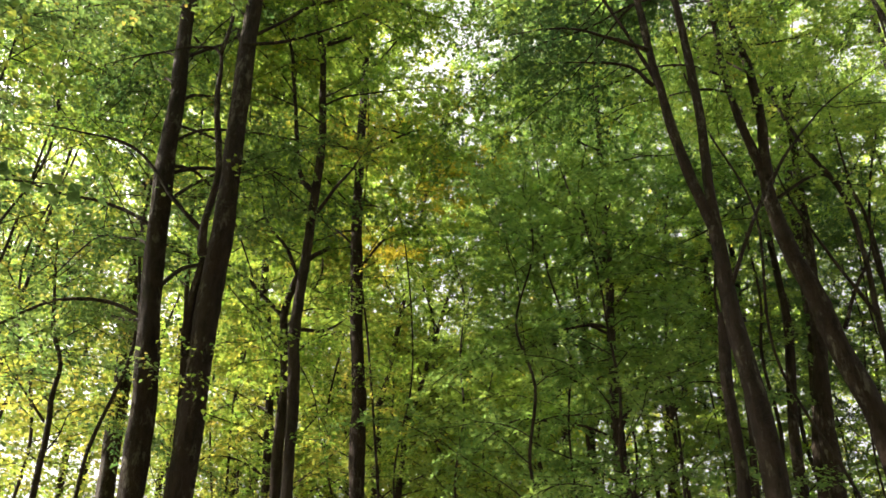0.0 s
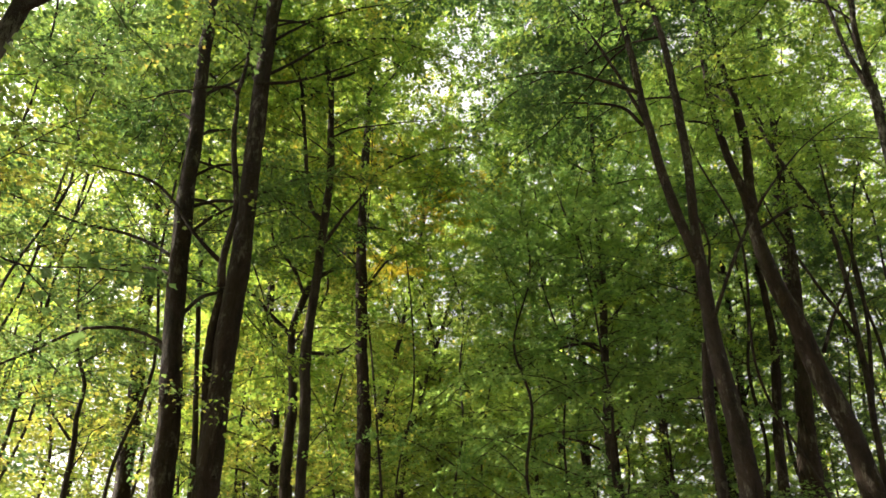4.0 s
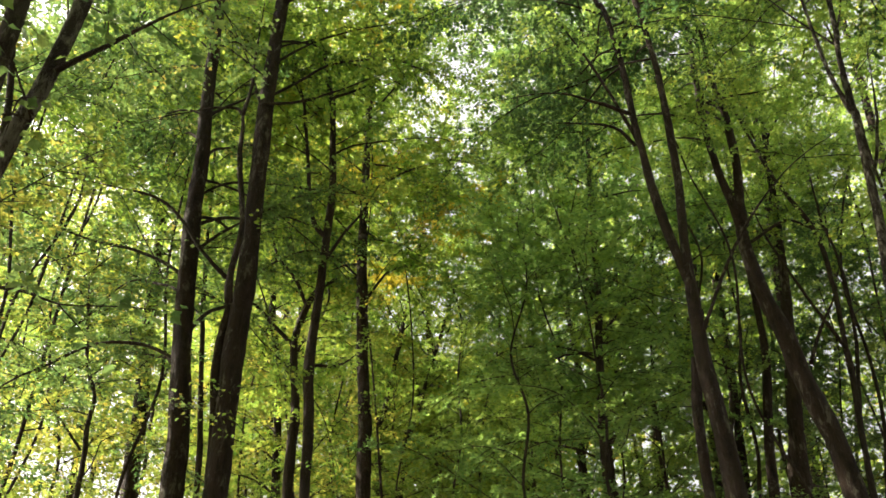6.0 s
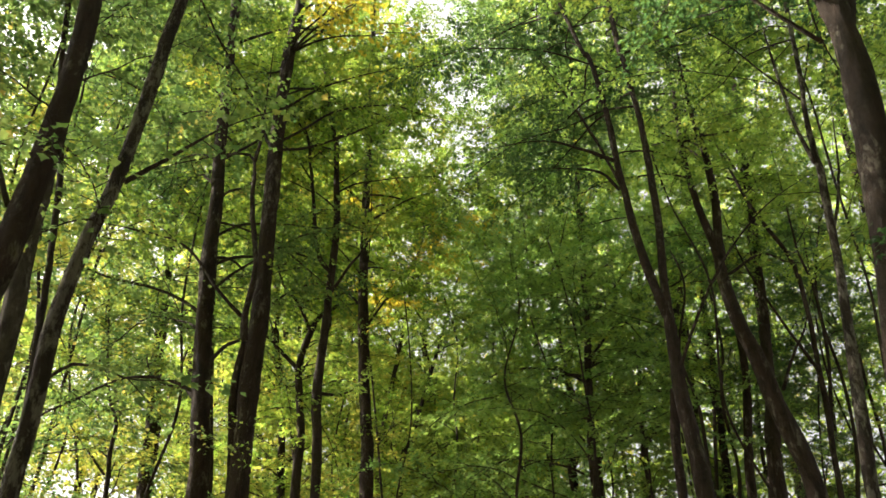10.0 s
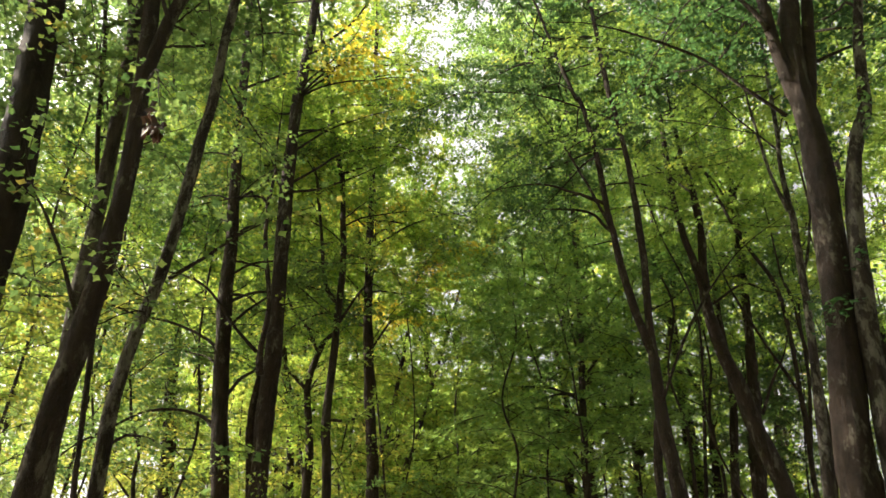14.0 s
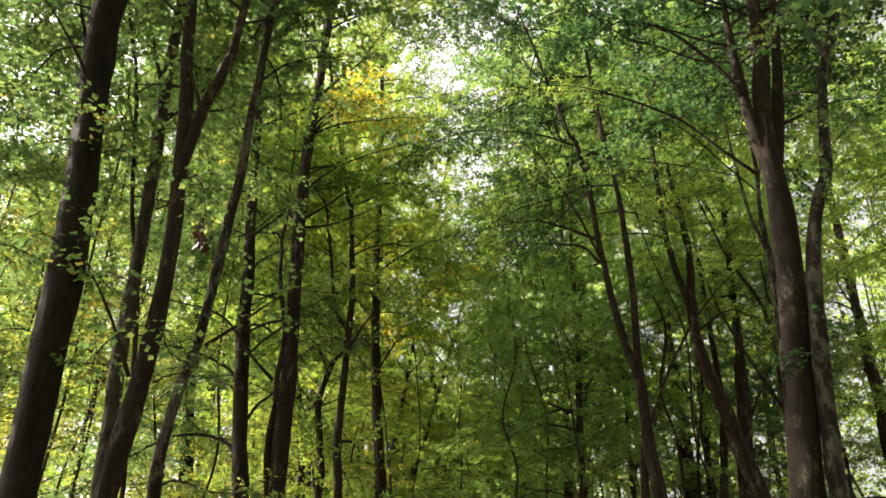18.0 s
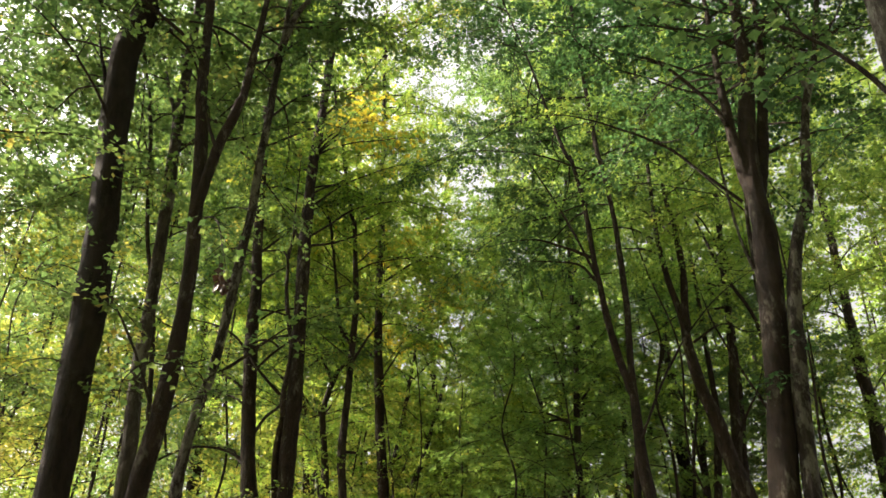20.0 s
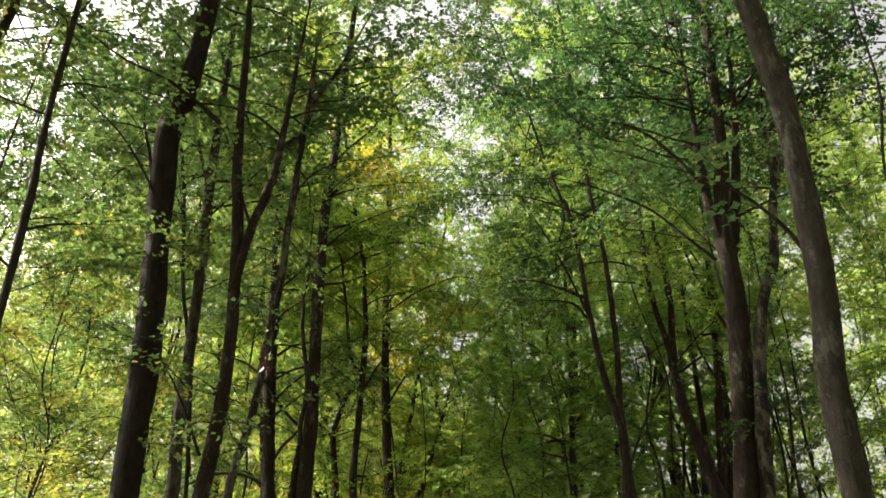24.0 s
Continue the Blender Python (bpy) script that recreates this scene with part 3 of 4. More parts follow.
stem("N", (2.77, 12.50, 8.73, 0.038), (2.41, 12.50, 9.60, 0.030), (2.15, 12.50, 10.51, 0.023), (1.95, 12.50, 11.48, 0.010))
stem("N", (2.65, 12.30, 7.52, 0.036), (2.22, 12.30, 7.56, 0.029), (1.59, 12.30, 7.37, 0.022), (0.97, 12.30, 7.13, 0.015))
stem("N", (2.67, 12.40, 7.88, 0.031), (3.39, 12.40, 8.68, 0.024), (3.84, 12.40, 8.10, 0.016))
stem("P1", (5.79, 14.00, -0.10, 0.197), (6.00, 14.00, 2.33, 0.146), (6.26, 14.00, 5.81, 0.138), (6.40, 14.00, 6.68, 0.123), (6.55, 14.00, 7.83, 0.109), (6.70, 14.00, 9.08, 0.094), (7.41, 14.00, 18.04, 0.042))
stem("P2", (5.03, 13.00, -0.10, 0.128), (5.21, 13.00, 2.22, 0.095), (5.44, 13.00, 5.55, 0.089), (5.58, 13.00, 6.78, 0.081), (5.76, 13.00, 7.89, 0.072), (5.79, 13.00, 9.10, 0.061), (5.86, 13.00, 13.10, 0.028))
stem("P3", (6.52, 18.00, -0.10, 0.142), (6.62, 18.00, 2.76, 0.105), (6.75, 18.00, 6.90, 0.099), (6.84, 18.00, 8.55, 0.090), (6.90, 18.00, 9.43, 0.078), (7.36, 18.00, 19.41, 0.035))
stem("P4", (3.52, 17.00, -0.10, 0.135), (4.00, 17.00, 2.66, 0.100), (4.58, 17.00, 6.64, 0.094), (4.67, 17.00, 7.67, 0.086), (5.07, 17.00, 8.34, 0.076), (5.37, 17.00, 9.04, 0.065), (5.61, 17.00, 9.76, 0.055), (7.17, 17.00, 16.51, 0.025))
stem("P4", (4.67, 17.00, 7.60, 0.058), (4.59, 17.00, 8.21, 0.049), (4.30, 17.00, 8.55, 0.040), (2.06, 17.00, 12.74, 0.018))
stem("P5", (3.27, 19.00, -0.10, 0.129), (3.31, 19.00, 2.88, 0.096), (3.36, 19.00, 7.19, 0.090), (3.35, 19.00, 8.62, 0.079), (3.43, 19.00, 9.84, 0.067), (3.87, 19.00, 19.83, 0.030))
stem("R1", (9.95, 15.00, -0.10, 0.253), (10.01, 15.00, 2.79, 0.187), (10.09, 15.00, 6.97, 0.177), (10.20, 15.00, 8.60, 0.162), (10.20, 15.00, 9.93, 0.143), (10.26, 15.00, 11.02, 0.123), (10.66, 15.00, 21.00, 0.055))
stem("R2", (6.60, 19.00, -0.10, 0.269), (6.60, 19.00, 3.11, 0.199), (6.59, 19.00, 7.79, 0.188), (6.58, 19.00, 9.23, 0.166), (6.59, 19.00, 10.41, 0.141), (6.66, 19.00, 20.41, 0.063))
stem("R3", (5.13, 12.00, -0.10, 0.174), (5.33, 12.00, 2.39, 0.129), (5.57, 12.00, 5.96, 0.122), (5.75, 12.00, 7.10, 0.107), (5.88, 12.00, 8.31, 0.091), (6.01, 12.00, 9.35, 0.073), (6.77, 12.00, 18.30, 0.033))
stem("Q", (1.71, -1.65, -0.10, 0.103), (1.78, -1.65, 1.16, 0.076), (1.87, -1.65, 2.90, 0.072), (1.90, -1.65, 3.35, 0.073), (1.97, -1.65, 3.82, 0.075), (2.01, -1.65, 4.28, 0.076), (2.04, -1.65, 4.75, 0.077), (2.05, -1.65, 5.27, 0.078), (2.01, -1.65, 5.66, 0.077), (1.81, -1.65, 8.65, 0.035))
stem("Q", (2.00, -1.60, 4.02, 0.016), (1.85, -1.56, 4.34, 0.014), (1.62, -1.52, 4.62, 0.011), (1.34, -1.48, 4.78, 0.008), (1.02, -1.40, 4.98, 0.005))
stem("S", (-3.52, 0.20, -0.10, 0.049), (-3.59, 0.20, 2.22, 0.036), (-3.66, 0.20, 5.55, 0.034), (-3.69, 0.20, 6.13, 0.032), (-3.72, 0.20, 6.82, 0.031), (-3.73, 0.20, 7.51, 0.029), (-3.75, 0.20, 9.51, 0.013))
stem("U1", (-1.86, 18.00, -0.10, 0.123), (-1.69, 18.00, 2.78, 0.091), (-1.49, 18.00, 6.95, 0.086), (-1.52, 18.00, 8.31, 0.072), (-1.25, 18.00, 9.47, 0.056), (0.19, 18.00, 18.30, 0.025))
stem("U2", (-1.76, 18.00, -0.10, 0.094), (-1.40, 18.00, 2.78, 0.070), (-0.95, 18.00, 6.95, 0.066), (-0.88, 18.00, 8.03, 0.058), (-0.54, 18.00, 8.88, 0.049), (1.50, 18.00, 16.49, 0.022))
stem("U3", (0.13, 22.00, -0.10, 0.181), (0.01, 22.00, 3.21, 0.134), (-0.13, 22.00, 8.03, 0.127), (-0.16, 22.00, 9.33, 0.110), (-0.29, 22.00, 10.70, 0.092), (-0.89, 22.00, 19.67, 0.041))
stem("Y1", (-4.18, 9.00, -0.10, 0.047), (-4.26, 9.00, 1.80, 0.034), (-4.35, 9.00, 4.51, 0.033), (-4.41, 9.00, 5.10, 0.030), (-4.41, 9.00, 5.49, 0.026), (-4.59, 9.00, 5.89, 0.023), (-4.67, 9.00, 6.23, 0.020), (-4.84, 9.00, 7.21, 0.009))
stem("Y1", (-4.43, 9.00, 4.80, 0.018), (-4.76, 9.00, 5.18, 0.015), (-5.01, 9.00, 5.46, 0.011), (-5.24, 9.00, 5.87, 0.005))

NEAR = dict(z0=4.2, z1=14.0, gap=0.30, size=0.062, per_m=54, twig=0.65, lobed=True, reach=2.4, wood=True, twig_gap=0.15, away=0.9, bare=0.3)
MID = dict(z0=5.0, z1=18.5, gap=0.30, size=0.054, per_m=80, twig=0.78, lobed=False, reach=3.1, wood=True, twig_gap=0.14, away=1.0, bare=0.3)
FAR = dict(z0=4.5, z1=22.0, gap=0.36, size=0.062, per_m=88, twig=0.90, lobed="fine", reach=3.2, wood=True, twig_gap=0.18, away=0.4, bare=0.15)
BROWN, PALE = "upright forest tree with rough grey-brown bark", "slender forest tree with smooth pale lichened bark"
KINDS = {
    # name: foliage, spec, bark, leaf tone, what it looks like
    "A": (MID, dict(gap=0.26), BARK, "mid", BROWN + " and yellow-green leaves"),
    "B": (MID, dict(z0=8.5), BARK, "lime", "stout forked forest tree with dark furrowed bark and arching limbs"),
    "C": (MID, dict(z0=8.6, reach=2.0), TWIG, "green", "thin forked tree with crooked dark stems"),
    "M": (MID, dict(z0=6.5, reach=1.4), TWIG, "lime", "thin crooked sapling forking into bent stems"),
    "M0": (FAR, dict(), BARK, "lime", BROWN + " half hidden by leaves"),
    "D": (MID, dict(z0=7.8, reach=3.0), BARK, "lime", "straight dark-barked tree beside the path"),
    "A2": (FAR, dict(z0=9.5), BARK, "straw", BROWN + " in sunlit foliage"),
    "X": (MID, dict(z0=8.0), TWIG, "lime", "thin straight pole-like young tree"),
    "H": (NEAR, dict(z0=6.6, reach=1.7), BARK_BLACK, "mid", "thick leaning tree with nearly black furrowed bark"),
    "I": (NEAR, dict(z0=7.2), BARK, "mid", "leaning tree forking into two dark limbs"),
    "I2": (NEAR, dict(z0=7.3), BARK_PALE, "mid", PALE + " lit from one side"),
    "T1": (NEAR, dict(z0=6.5, reach=1.2), TWIG, "mid", "very thin upright young tree"),
    "J": (NEAR, dict(z0=6.8, reach=1.6), BARK_MOTTLED, "mid", "slender bowed tree with mottled pale bark"),
    # K and L: deep green leaves with the shade on them in the colour
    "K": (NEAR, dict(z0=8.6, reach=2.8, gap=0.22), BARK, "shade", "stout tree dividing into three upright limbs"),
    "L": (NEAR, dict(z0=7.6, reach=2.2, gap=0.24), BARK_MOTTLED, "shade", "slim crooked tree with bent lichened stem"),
    "V": (MID, dict(z0=8.4), BARK_MOTTLED, "green", "slender leaning tree with forked lichened stems"),
    "F": (MID, dict(z0=9.2, reach=3.7, gap=0.25), BARK, "deep", "tree with two long leaning stems joined low down"),
    "G": (MID, dict(z0=9.2), BARK, "green", "strongly leaning dark tree forking high up"),
    "W": (MID, dict(z0=9.2, reach=1.5), TWIG, "green", "many-stemmed thin tree with leaning dark stems"),
    "N1": (FAR, dict(), BARK, "dark", BROWN + " in deep shade"),
    "N": (FAR, dict(z0=5.5), TWIG, "dark", "shaded thin tree with arching lower branches"),
    "P1": (FAR, dict(z0=10.5, gap=0.55), BARK, "green", BROWN + " in shade"),
    "P2": (FAR, dict(z0=10.0, gap=0.55), BARK, "green", BROWN + " in shade"),
    "P3": (FAR, dict(), BARK, "green", BROWN + " in shade"),
    "P4": (FAR, dict(z0=7.0), TWIG, "dark", "small forked tree with twisted stems in shade"),
    "P5": (FAR, dict(), BARK, "dark", BROWN + " far among the leaves"),
    "R1": (FAR, dict(), BARK, "green", "leaning dark tree among dense greenery"),
    "R2": (FAR, dict(), BARK, "green", BROWN + " far among the leaves"),
    "R3": (FAR, dict(z0=9.5, gap=0.55), BARK, "green", BROWN + " in shade"),
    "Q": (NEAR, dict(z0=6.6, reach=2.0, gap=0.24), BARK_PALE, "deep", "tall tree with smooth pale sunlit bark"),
    "S": (NEAR, dict(z0=5.0, reach=1.3), TWIG, "mid", "thin leaning dark-stemmed tree"),
    "U1": (FAR, dict(), TWIG, "lime", "thin tree in the sunlit distance"),
    "U2": (FAR, dict(), TWIG, "lime", "thin bent tree in the sunlit distance"),
    "U3": (FAR, dict(), BARK, "green", "tree trunk far along the path"),
    "Y1": (MID, dict(z0=4.0, reach=1.0), TWIG, "straw", "twisted sapling in bright yellow-green foliage"),
}
# long boughs that close the canopy over the path: stem, heights, count, bearing, spread, length
BOUGHS = {"N": (0, 12.5, 19.5, 12, -1.5, 0.7, 3.4), "F": (1, 11.2, 16.3, 11, -0.3, 1.2, 2.6), "D": (0, 12.8, 17.6, 8, 1.5, 0.6, 2.4), "K": (1, 8.4, 11.4, 12, -1.5, 0.8, 2.4)}
TUFTS = {"A": (4.6, 6.4), "B": (4.9, 6.9), "H": (4.1, 5.0, 6.0), "I": (4.3,), "D": (6.2, 8.0), "J": (4.4,), "A2": (7.2,), "K": (5.0,)}
for number, (key, stems) in enumerate(STEMS.items()):
    base_spec, changes, barkmat, tone, label = KINDS[key]
    spec = dict(base_spec, **changes)
    if stems[0][0][1] > 8.5:
        spec["lobed"] = "fine"
    rng = np.random.default_rng(100 + number)
    root = new("tree")
    root.location = stems[0][0][:2] + (0,)
    tagged(root, label, "tree", "trees along the forest path")
    lines = []
    for k, pts in enumerate(stems):
        line = smooth_line(pts, 0.16 if k == 0 else 0.11)
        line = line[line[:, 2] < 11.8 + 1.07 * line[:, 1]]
        if k and pts[0][2] > 0.5:      # side branches thin out to their tips
            line[:, 3] = np.maximum(0.003, line[:, 3] * np.interp(np.linspace(0, 1, len(line)), [0, 0.5, 1], [1, 0.85, 0.25]))
        w = rng.normal(0, 1, (len(line), 2)).cumsum(0)
        w -= np.linspace(0, 1, len(w))[:, None] * w[-1]
        line[:, :2] += w * 0.003
        lines.append(line)
        thick = line[0, 3] > 0.045
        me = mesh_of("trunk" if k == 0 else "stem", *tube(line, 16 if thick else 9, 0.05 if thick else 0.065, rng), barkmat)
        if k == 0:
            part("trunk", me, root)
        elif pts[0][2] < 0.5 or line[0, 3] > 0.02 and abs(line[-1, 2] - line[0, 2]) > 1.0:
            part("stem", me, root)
        else:
            # an arching side branch with its own twigs and leaves
            add_limb(root, line, rng, spec["size"], spec["per_m"], spec["twig"], spec["twig_gap"] * 1.5, spec["lobed"], True, TWIG, LEAF[tone], 0.35)
    grow(root, rng, [l for l, p in zip(lines, stems) if p[0][2] < 0.5 or l[0, 3] > 0.02 and abs(l[-1, 2] - l[0, 2]) > 1.0], spec, TWIG, LEAF[tone])

    if key in BOUGHS:
        which, lo, hi, count, bearing, spread, length = BOUGHS[key]
        for h in np.linspace(lo, hi, count):
            i = int(np.argmin(np.abs(lines[which][:, 2] - h)))
            l = limb_line(lines[which][i, :3], 0.014, bearing + rng.uniform(-spread, spread), rng.uniform(10, 40), length * rng.uniform(0.7, 1.2), rng)
            add_limb(root, l, rng, spec["size"], spec["per_m"], spec["twig"], spec["twig_gap"], spec["lobed"], True, TWIG, LEAF[tone], 0.3)
    for h in TUFTS.get(key, ()):
        # short leafy shoots straight from the trunk
        i = int(np.argmin(np.abs(lines[0][:, 2] - h)))
        for _ in range(3):
            az = rng.uniform(1.7, 4.6)
            add_limb(root, limb_line(lines[0][i, :3] + np.array([0, 0, rng.normal(0, 0.12)]), 0.006, az, rng.uniform(-5, 35), rng.uniform(0.35, 0.7), rng), rng, spec["size"], 26, 0.28, 0.09, spec["lobed"], True, TWIG, LEAF[tone], 0.25)
    if key == "I":
        # a thin drooping branch with a bunch of dead brown leaves at its end
        droop = smooth_line([(-2.18, 1.55, 5.35, 0.010), (-1.98, 1.15, 5.30, 0.008), (-1.70, 0.62, 4.95, 0.006), (-1.50, 0.26, 4.42, 0.003)], 0.1)
        limb = add_limb(root, droop, rng, 0.062, 20, 0.3, 0.16, True, True, TWIG, LEAF[tone], 0.35)
        n = 34
        at = np.array([-1.485, 0.24, 4.26]) + rng.normal(0, 1, (n, 3)) * np.array([0.026, 0.026, 0.05])
        down = np.array([0, 0, -1.0]) + rng.normal(0, 0.35, (n, 3))
        bunch = leaves(at, down, rng.normal(0, 1, (n, 3)), rng.uniform(0.04, 0.07, n), True, rng)
        part("dead_leaves", mesh_of("dead_leaves", *bunch, LEAF["brown"], smooth=False), limb, "bunch of dead brown leaves")
    if key == "B":
        # a bough already turned golden
        for az, rise in ((2.2, 14), (1.75, 22), (2.6, 30), (1.9, 40)):
            add_limb(root, limb_line((-2.3, 7.35, 10.6), 0.02, az, rise, 1.9, rng), rng, 0.08, 34, 0.5, 0.12, False, True, TWIG, LEAF["gold"], 0.35)


# ---- understorey and young trees between them ----
def young_tree(x, y, height, tone, seed, label, spec, lean=0.5, r=0.034, wave=0.12):
    rng = np.random.default_rng(seed)
    root = new("young_tree")
    root.location = (x, y, 0)
    tagged(root, label, "tree", "young trees under the canopy")
    n = 9
    pts = []
    dx, dy = rng.normal(0, lean, 2)
    for i in range(n + 1):
        f = i / n
        pts.append((x + dx * f * f + rng.normal(0, wave), y + dy * f * f + rng.normal(0, wave), -0.1 + (height + 0.1) * f, r * (1 - 0.82 * f) + 0.006))
    line = smooth_line(pts, 0.2)
    part("trunk", mesh_of("trunk", *tube(line, 8, 0.05, rng), TWIG), root)
    grow(root, rng, [line], spec, TWIG, LEAF[tone])


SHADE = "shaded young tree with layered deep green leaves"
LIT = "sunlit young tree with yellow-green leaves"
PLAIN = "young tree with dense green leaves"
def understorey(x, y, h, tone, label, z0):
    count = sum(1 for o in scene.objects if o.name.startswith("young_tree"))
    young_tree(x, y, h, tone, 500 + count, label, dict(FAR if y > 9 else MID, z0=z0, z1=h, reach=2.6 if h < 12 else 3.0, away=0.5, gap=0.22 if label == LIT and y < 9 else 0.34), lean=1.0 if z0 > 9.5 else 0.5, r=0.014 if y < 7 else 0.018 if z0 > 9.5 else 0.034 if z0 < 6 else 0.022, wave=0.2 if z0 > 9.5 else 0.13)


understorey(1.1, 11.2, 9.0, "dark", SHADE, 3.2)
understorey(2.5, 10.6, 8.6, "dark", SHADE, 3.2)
understorey(3.8, 13.6, 9.5, "green", PLAIN, 5.0)
understorey(0.2, 15.5, 10.5, "green", PLAIN, 3.5)
understorey(-0.8, 14.0, 13.0, "gold", "tree with golden autumn leaves", 9.6)
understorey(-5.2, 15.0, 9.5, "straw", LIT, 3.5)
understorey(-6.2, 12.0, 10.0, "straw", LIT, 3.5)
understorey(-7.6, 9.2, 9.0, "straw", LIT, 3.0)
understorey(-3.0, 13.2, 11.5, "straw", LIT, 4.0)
understorey(-2.0, 17.5, 12.5, "straw", LIT, 4.0)
understorey(1.9, 17.8, 11.0, "green", PLAIN, 4.0)
understorey(-5.6, 6.2, 8.0, "mid", PLAIN, 3.0)
understorey(-6.5, 7.8, 9.5, "mid", PLAIN, 3.5)
understorey(-5.2, 4.4, 7.6, "straw", LIT, 3.5)
understorey(-1.0, 12.2, 13.5, "lime", PLAIN, 8.5)
understorey(-4.3, 5.2, 12.5, "mid", PLAIN, 6.5)
understorey(-5.6, 8.6, 15.0, "mid", PLAIN, 7.0)
understorey(7.4, 5.6, 13.0, "green", PLAIN, 6.5)
understorey(-6.6, 3.6, 10.0, "mid", PLAIN, 4.0)
understorey(5.8, 8.2, 16.0, "green", PLAIN, 8.0)
understorey(-5.3, 2.4, 12.5, "mid", PLAIN, 5.5)
understorey(-7.6, 6.2, 14.0, "mid", PLAIN, 7.0)
understorey(-3.9, 15.2, 17.0, "lime", LIT, 7.0)
understorey(-4.4, 15.6, 21.5, "lime", PLAIN, 12.0)
understorey(-2.0, 14.8, 20.5, "lime", PLAIN, 12.5)
understorey(3.1, 15.4, 20.5, "mid", PLAIN, 11.5)
understorey(5.6, 16.4, 21.5, "mid", PLAIN, 11.0)
understorey(8.4, 15.0, 20.0, "green", PLAIN, 9.0)
understorey(-6.6, 4.7, 11.5, "mid", PLAIN, 6.5)
understorey(-6.1, 9.4, 16.0, "lime", PLAIN, 8.5)
# added at the left edge to keep the sun off A and B
understorey(-8.3, 7.6, 14.0, "mid", PLAIN, 7.5)
understorey(-5.1, 7.4, 14.0, "mid", PLAIN, 7.5)
understorey(-7.6, 11.0, 17.5, "mid", PLAIN, 10.8)
understorey(-5.8, 10.4, 17.5, "mid", PLAIN, 11.8)
understorey(-6.4, 10.8, 15.0, "mid", LIT, 5.5)
understorey(-7.2, 12.4, 16.0, "lime", LIT, 6.5)
understorey(0.9, 17.4, 15.0, "green", PLAIN, 7.0)
understorey(7.8, 15.2, 14.0, "deep", PLAIN, 6.0)
understorey(9.6, 16.2, 14.5, "green", PLAIN, 5.5)
understorey(10.4, 12.0, 15.0, "green", PLAIN, 5.0)
understorey(9.4, 10.4, 16.0, "green", PLAIN, 7.0)
understorey(4.6, 9.8, 18.0, "green", PLAIN, 12.0)
understorey(2.2, 13.2, 14.0, "green", PLAIN, 6.0)
understorey(-3.6, 8.9, 13.0, "lime", PLAIN, 6.5)
understorey(-0.3, 19.4, 12.0, "green", PLAIN, 4.6)
understorey(4.2, 0.7, 11.0, "deep", PLAIN, 6.2)
understorey(8.4, 17.4, 11.0, "deep", SHADE, 4.8)
understorey(6.3, 18.6, 11.5, "dark", SHADE, 5.2)
# two more crowns added at the left edge as sun blockers, mostly unseen
understorey(-7.6, 6.0, 16.0, "mid", PLAIN, 11.5)
understorey(-8.5, 3.5, 14.0, "mid", PLAIN, 9.5)


# slim bare-stemmed poles standing in the shade
for i, (x, y, h) in enumerate([(3.0, 17.0, 13), (3.9, 14.4, 12), (4.6, 18.2, 14), (5.2, 13.1, 11), (5.9, 16.2, 13), (6.6, 12.0, 11),
                               (7.3, 17.0, 13), (8.1, 14.0, 12), (9.2, 17.2, 13), (6.9, 19.6, 14), (2.2, 19.0, 13), (4.3, 11.8, 10),
                               (-1.6, 19.0, 13), (-4.2, 18.6, 13), (-6.8, 17.4, 13)]):
    # right-hand poles get the darkened leaf colour in place of deeper shade
    young_tree(x, y, h, "deep" if x > 4 else "green" if x > 0 else "lime", 700 + i, "slim young tree with a bare dark stem", dict(FAR, z0=7.5, z1=h, gap=0.8, reach=2.2), 0.7, 0.05 if i % 2 else 0.065)


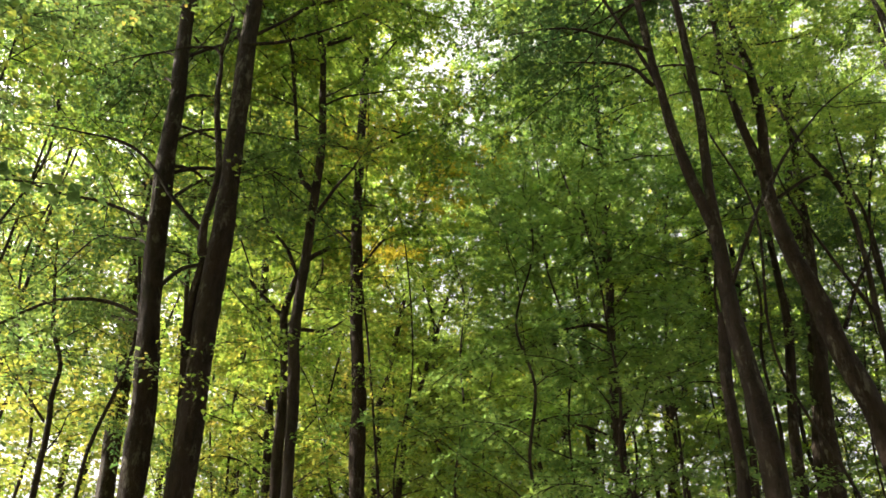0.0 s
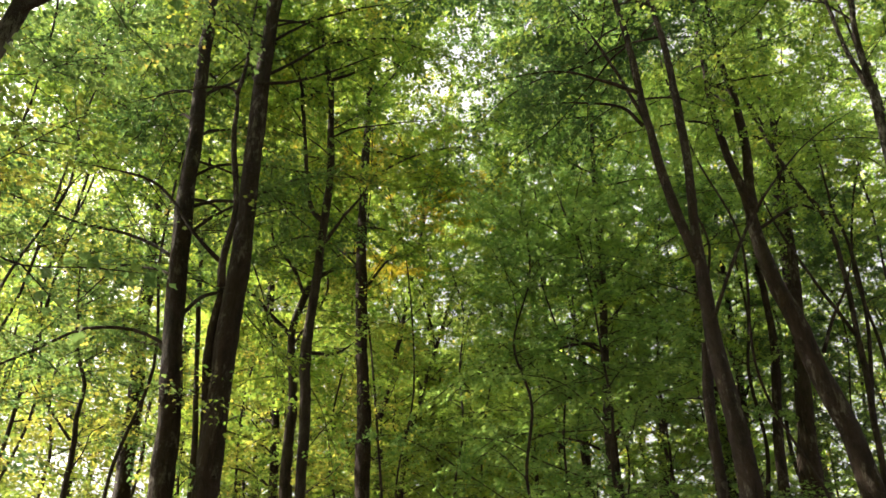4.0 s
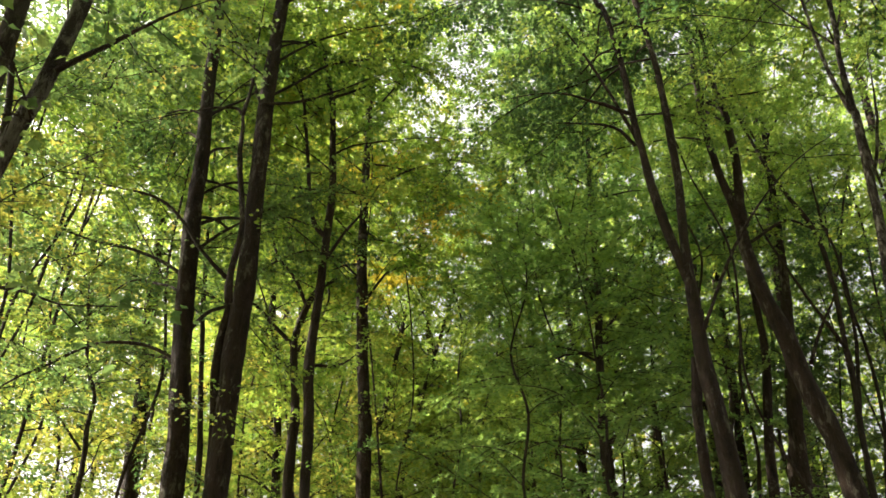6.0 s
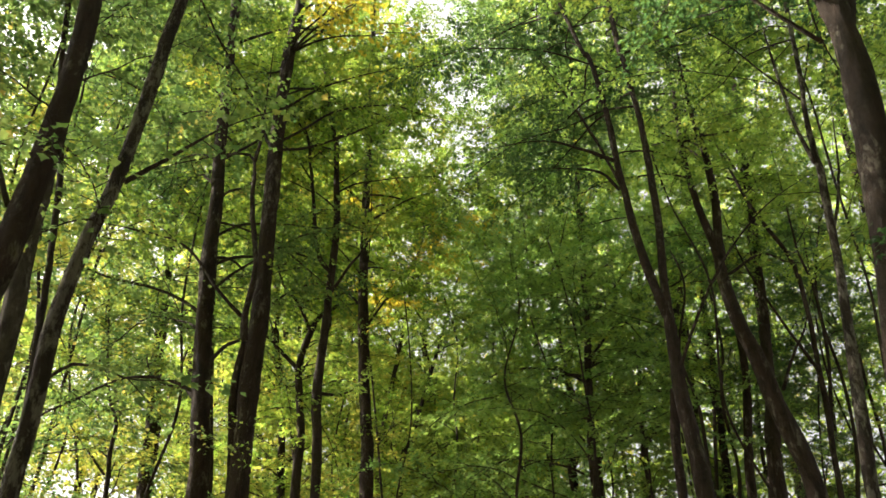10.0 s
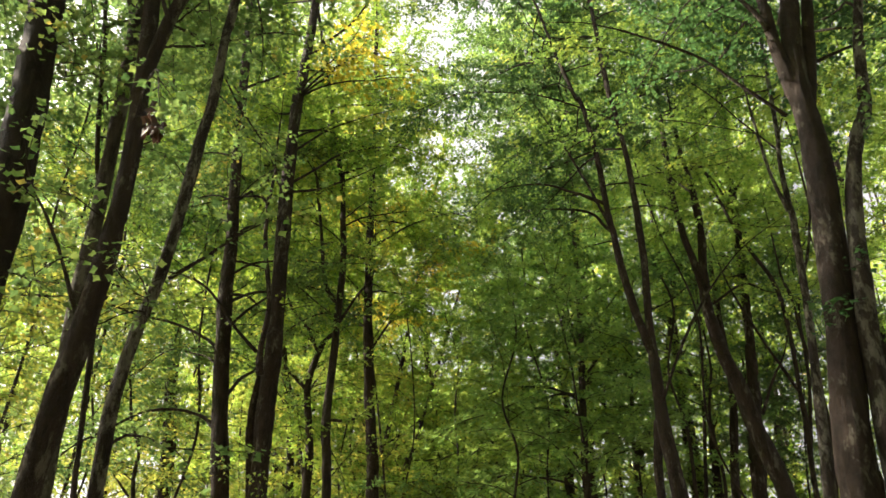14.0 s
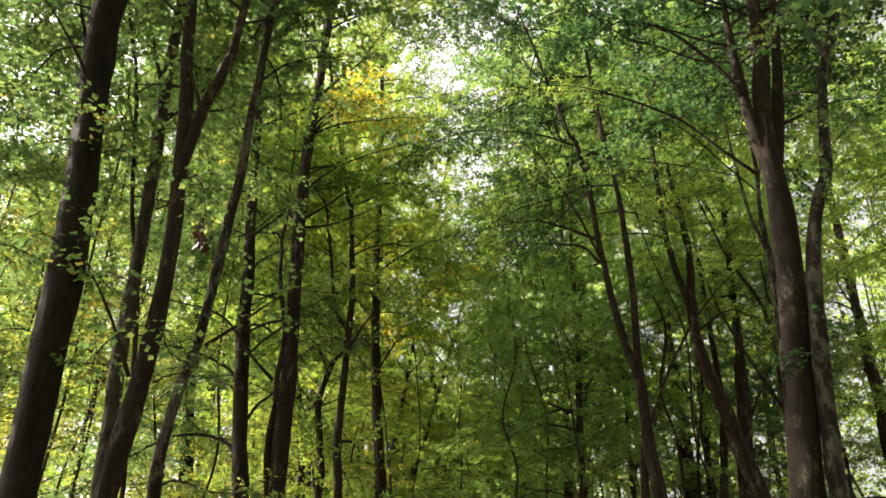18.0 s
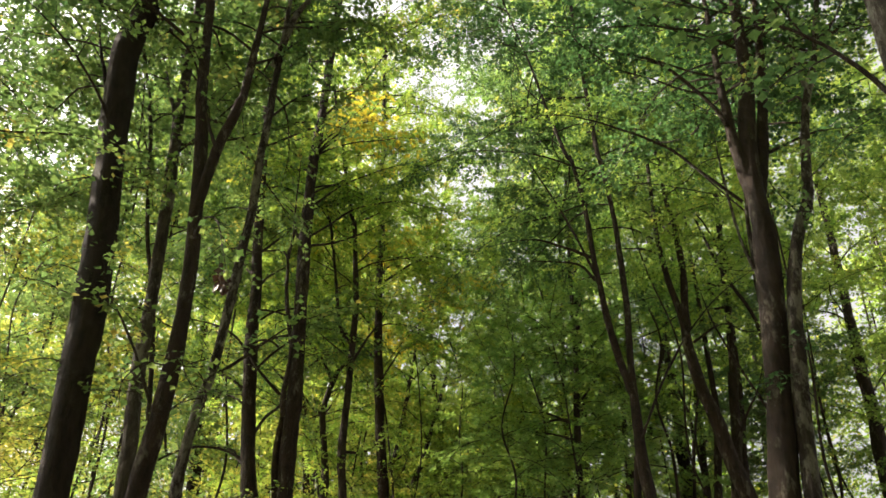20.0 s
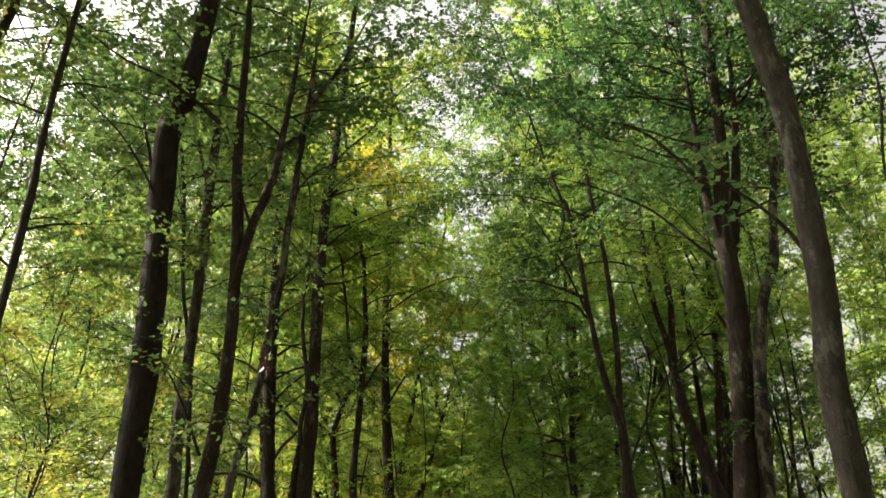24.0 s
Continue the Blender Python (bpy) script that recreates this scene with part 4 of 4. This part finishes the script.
# ---- far woods, too many to count ----
def woods(name, label, places, seed, tone, size, clumps, per_clump, low=3.0, spread=1.5, tall=(12, 18), flat=0.16):
    rng = np.random.default_rng(seed)
    trunks, pos = [], []
    for x, y in places:
        h = rng.uniform(*tall)
        foot = low + 0.2 * max(0.0, y)
        r = rng.uniform(0.06, 0.17)
        top = np.array([x + rng.normal(0, 0.8), y + rng.normal(0, 0.5), h])
        base = np.array([x, y, -0.1])
        line = np.array([[*(base + (top - base) * f + rng.normal(0, 0.05, 3)), r * (1 - 0.8 * f) + 0.01] for f in np.linspace(0, 1, 6)])
        trunks.append(tube(line, 6, 0.04, rng))
        for _ in range(clumps):
            f = rng.uniform(min(0.9, foot / h), 1.0)
            c = base + (top - base) * f + np.array([*rng.normal(0, spread * (1.15 - 0.6 * f), 2), 0])
            pos.append(c + rng.normal(0, 1, (per_clump, 3)) * np.array([0.5, 0.5, flat]))
            if rng.random() < 0.4:
                s = base + (top - base) * max(0.1, f - 0.08)
                trunks.append(tube(np.array([[*s, 0.02], [*((s + c) / 2 + rng.normal(0, 0.1, 3)), 0.014], [*c, 0.006]]), 3, 0, rng))
    p = np.vstack(pos)
    p = p[kept(p)]
    # the added shading crowns keep only leaves above the view
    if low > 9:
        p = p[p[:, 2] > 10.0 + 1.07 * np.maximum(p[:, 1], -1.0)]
    way = rng.normal(0, 1, p.shape)
    way[:, 2] = way[:, 2] * 0.4 - 0.25
    v, f = leaves(p, way, np.array([0, 0, 1.0]) + rng.normal(0, 0.45, p.shape), size * rng.uniform(0.7, 1.3, len(p)), "fine", rng)
    root = tagged(new(name, mesh_of(name, *joined(trunks), BARK)), label, "trees", kind="stuff")
    tagged(part("foliage", mesh_of("foliage", v, f, LEAF[tone], smooth=False), root), kind="stuff")


def spots(seed, n, x0, x1, y0, y1):
    r = np.random.default_rng(seed)
    return [(r.uniform(x0, x1), r.uniform(y0, y1)) for _ in range(n)]


def fan(seed, n, a0, a1, y0, y1):
    """Places between two bearings (as x over y) seen from the path."""
    r = np.random.default_rng(seed)
    return [(r.uniform(a0, a1) * (y + 4.0), y) for y in r.uniform(y0, y1, n)]


woods("distant_woods", "sunlit yellow-green woods in the distance", fan(41, 32, -0.78, -0.07, 20, 33), 21, "straw", 0.14, 66, 84, 1.5, 2.2, (18, 28))
woods("distant_woods", "green woods in the distance", fan(42, 23, 0.10, 0.74, 21, 36), 22, "lime", 0.15, 46, 80, 2.0, 2.0, (19, 30))
woods("distant_woods", "low green woods closing the view along the path", fan(51, 9, -0.08, 0.12, 24, 36), 27, "lime", 0.15, 70, 90, 3.0, 1.8, (13, 17))
woods("surrounding_woods", "green woods beside and behind the path", spots(43, 12, 11, 24, -20, -1) + spots(44, 20, -9, 9, -26, -12), 23, "green", 0.32, 24, 30)
# two stands of unseen crowns, added to cut light on trunks and lower crowns
woods("surrounding_woods", "unseen green crowns added overhead to shade the path", spots(45, 16, -9, 9, -14, -8.5) + spots(46, 6, 6.5, 10, -7, -2) + spots(47, 6, -10, -6.5, -7, -2), 25, "green", 0.30, 32, 36, 10.0)
woods("surrounding_woods", "unseen tall crowns added to shade the trees below", spots(49, 9, 7.0, 10, -4, 4.5) + spots(50, 9, -10, -7.0, -4, 4.5), 26, "green", 0.30, 44, 36, 12.0, 4.2)
woods("surrounding_woods", "light woods beside the path", spots(48, 10, -24, -11, -16, 14), 24, "lime", 0.32, 20, 24)
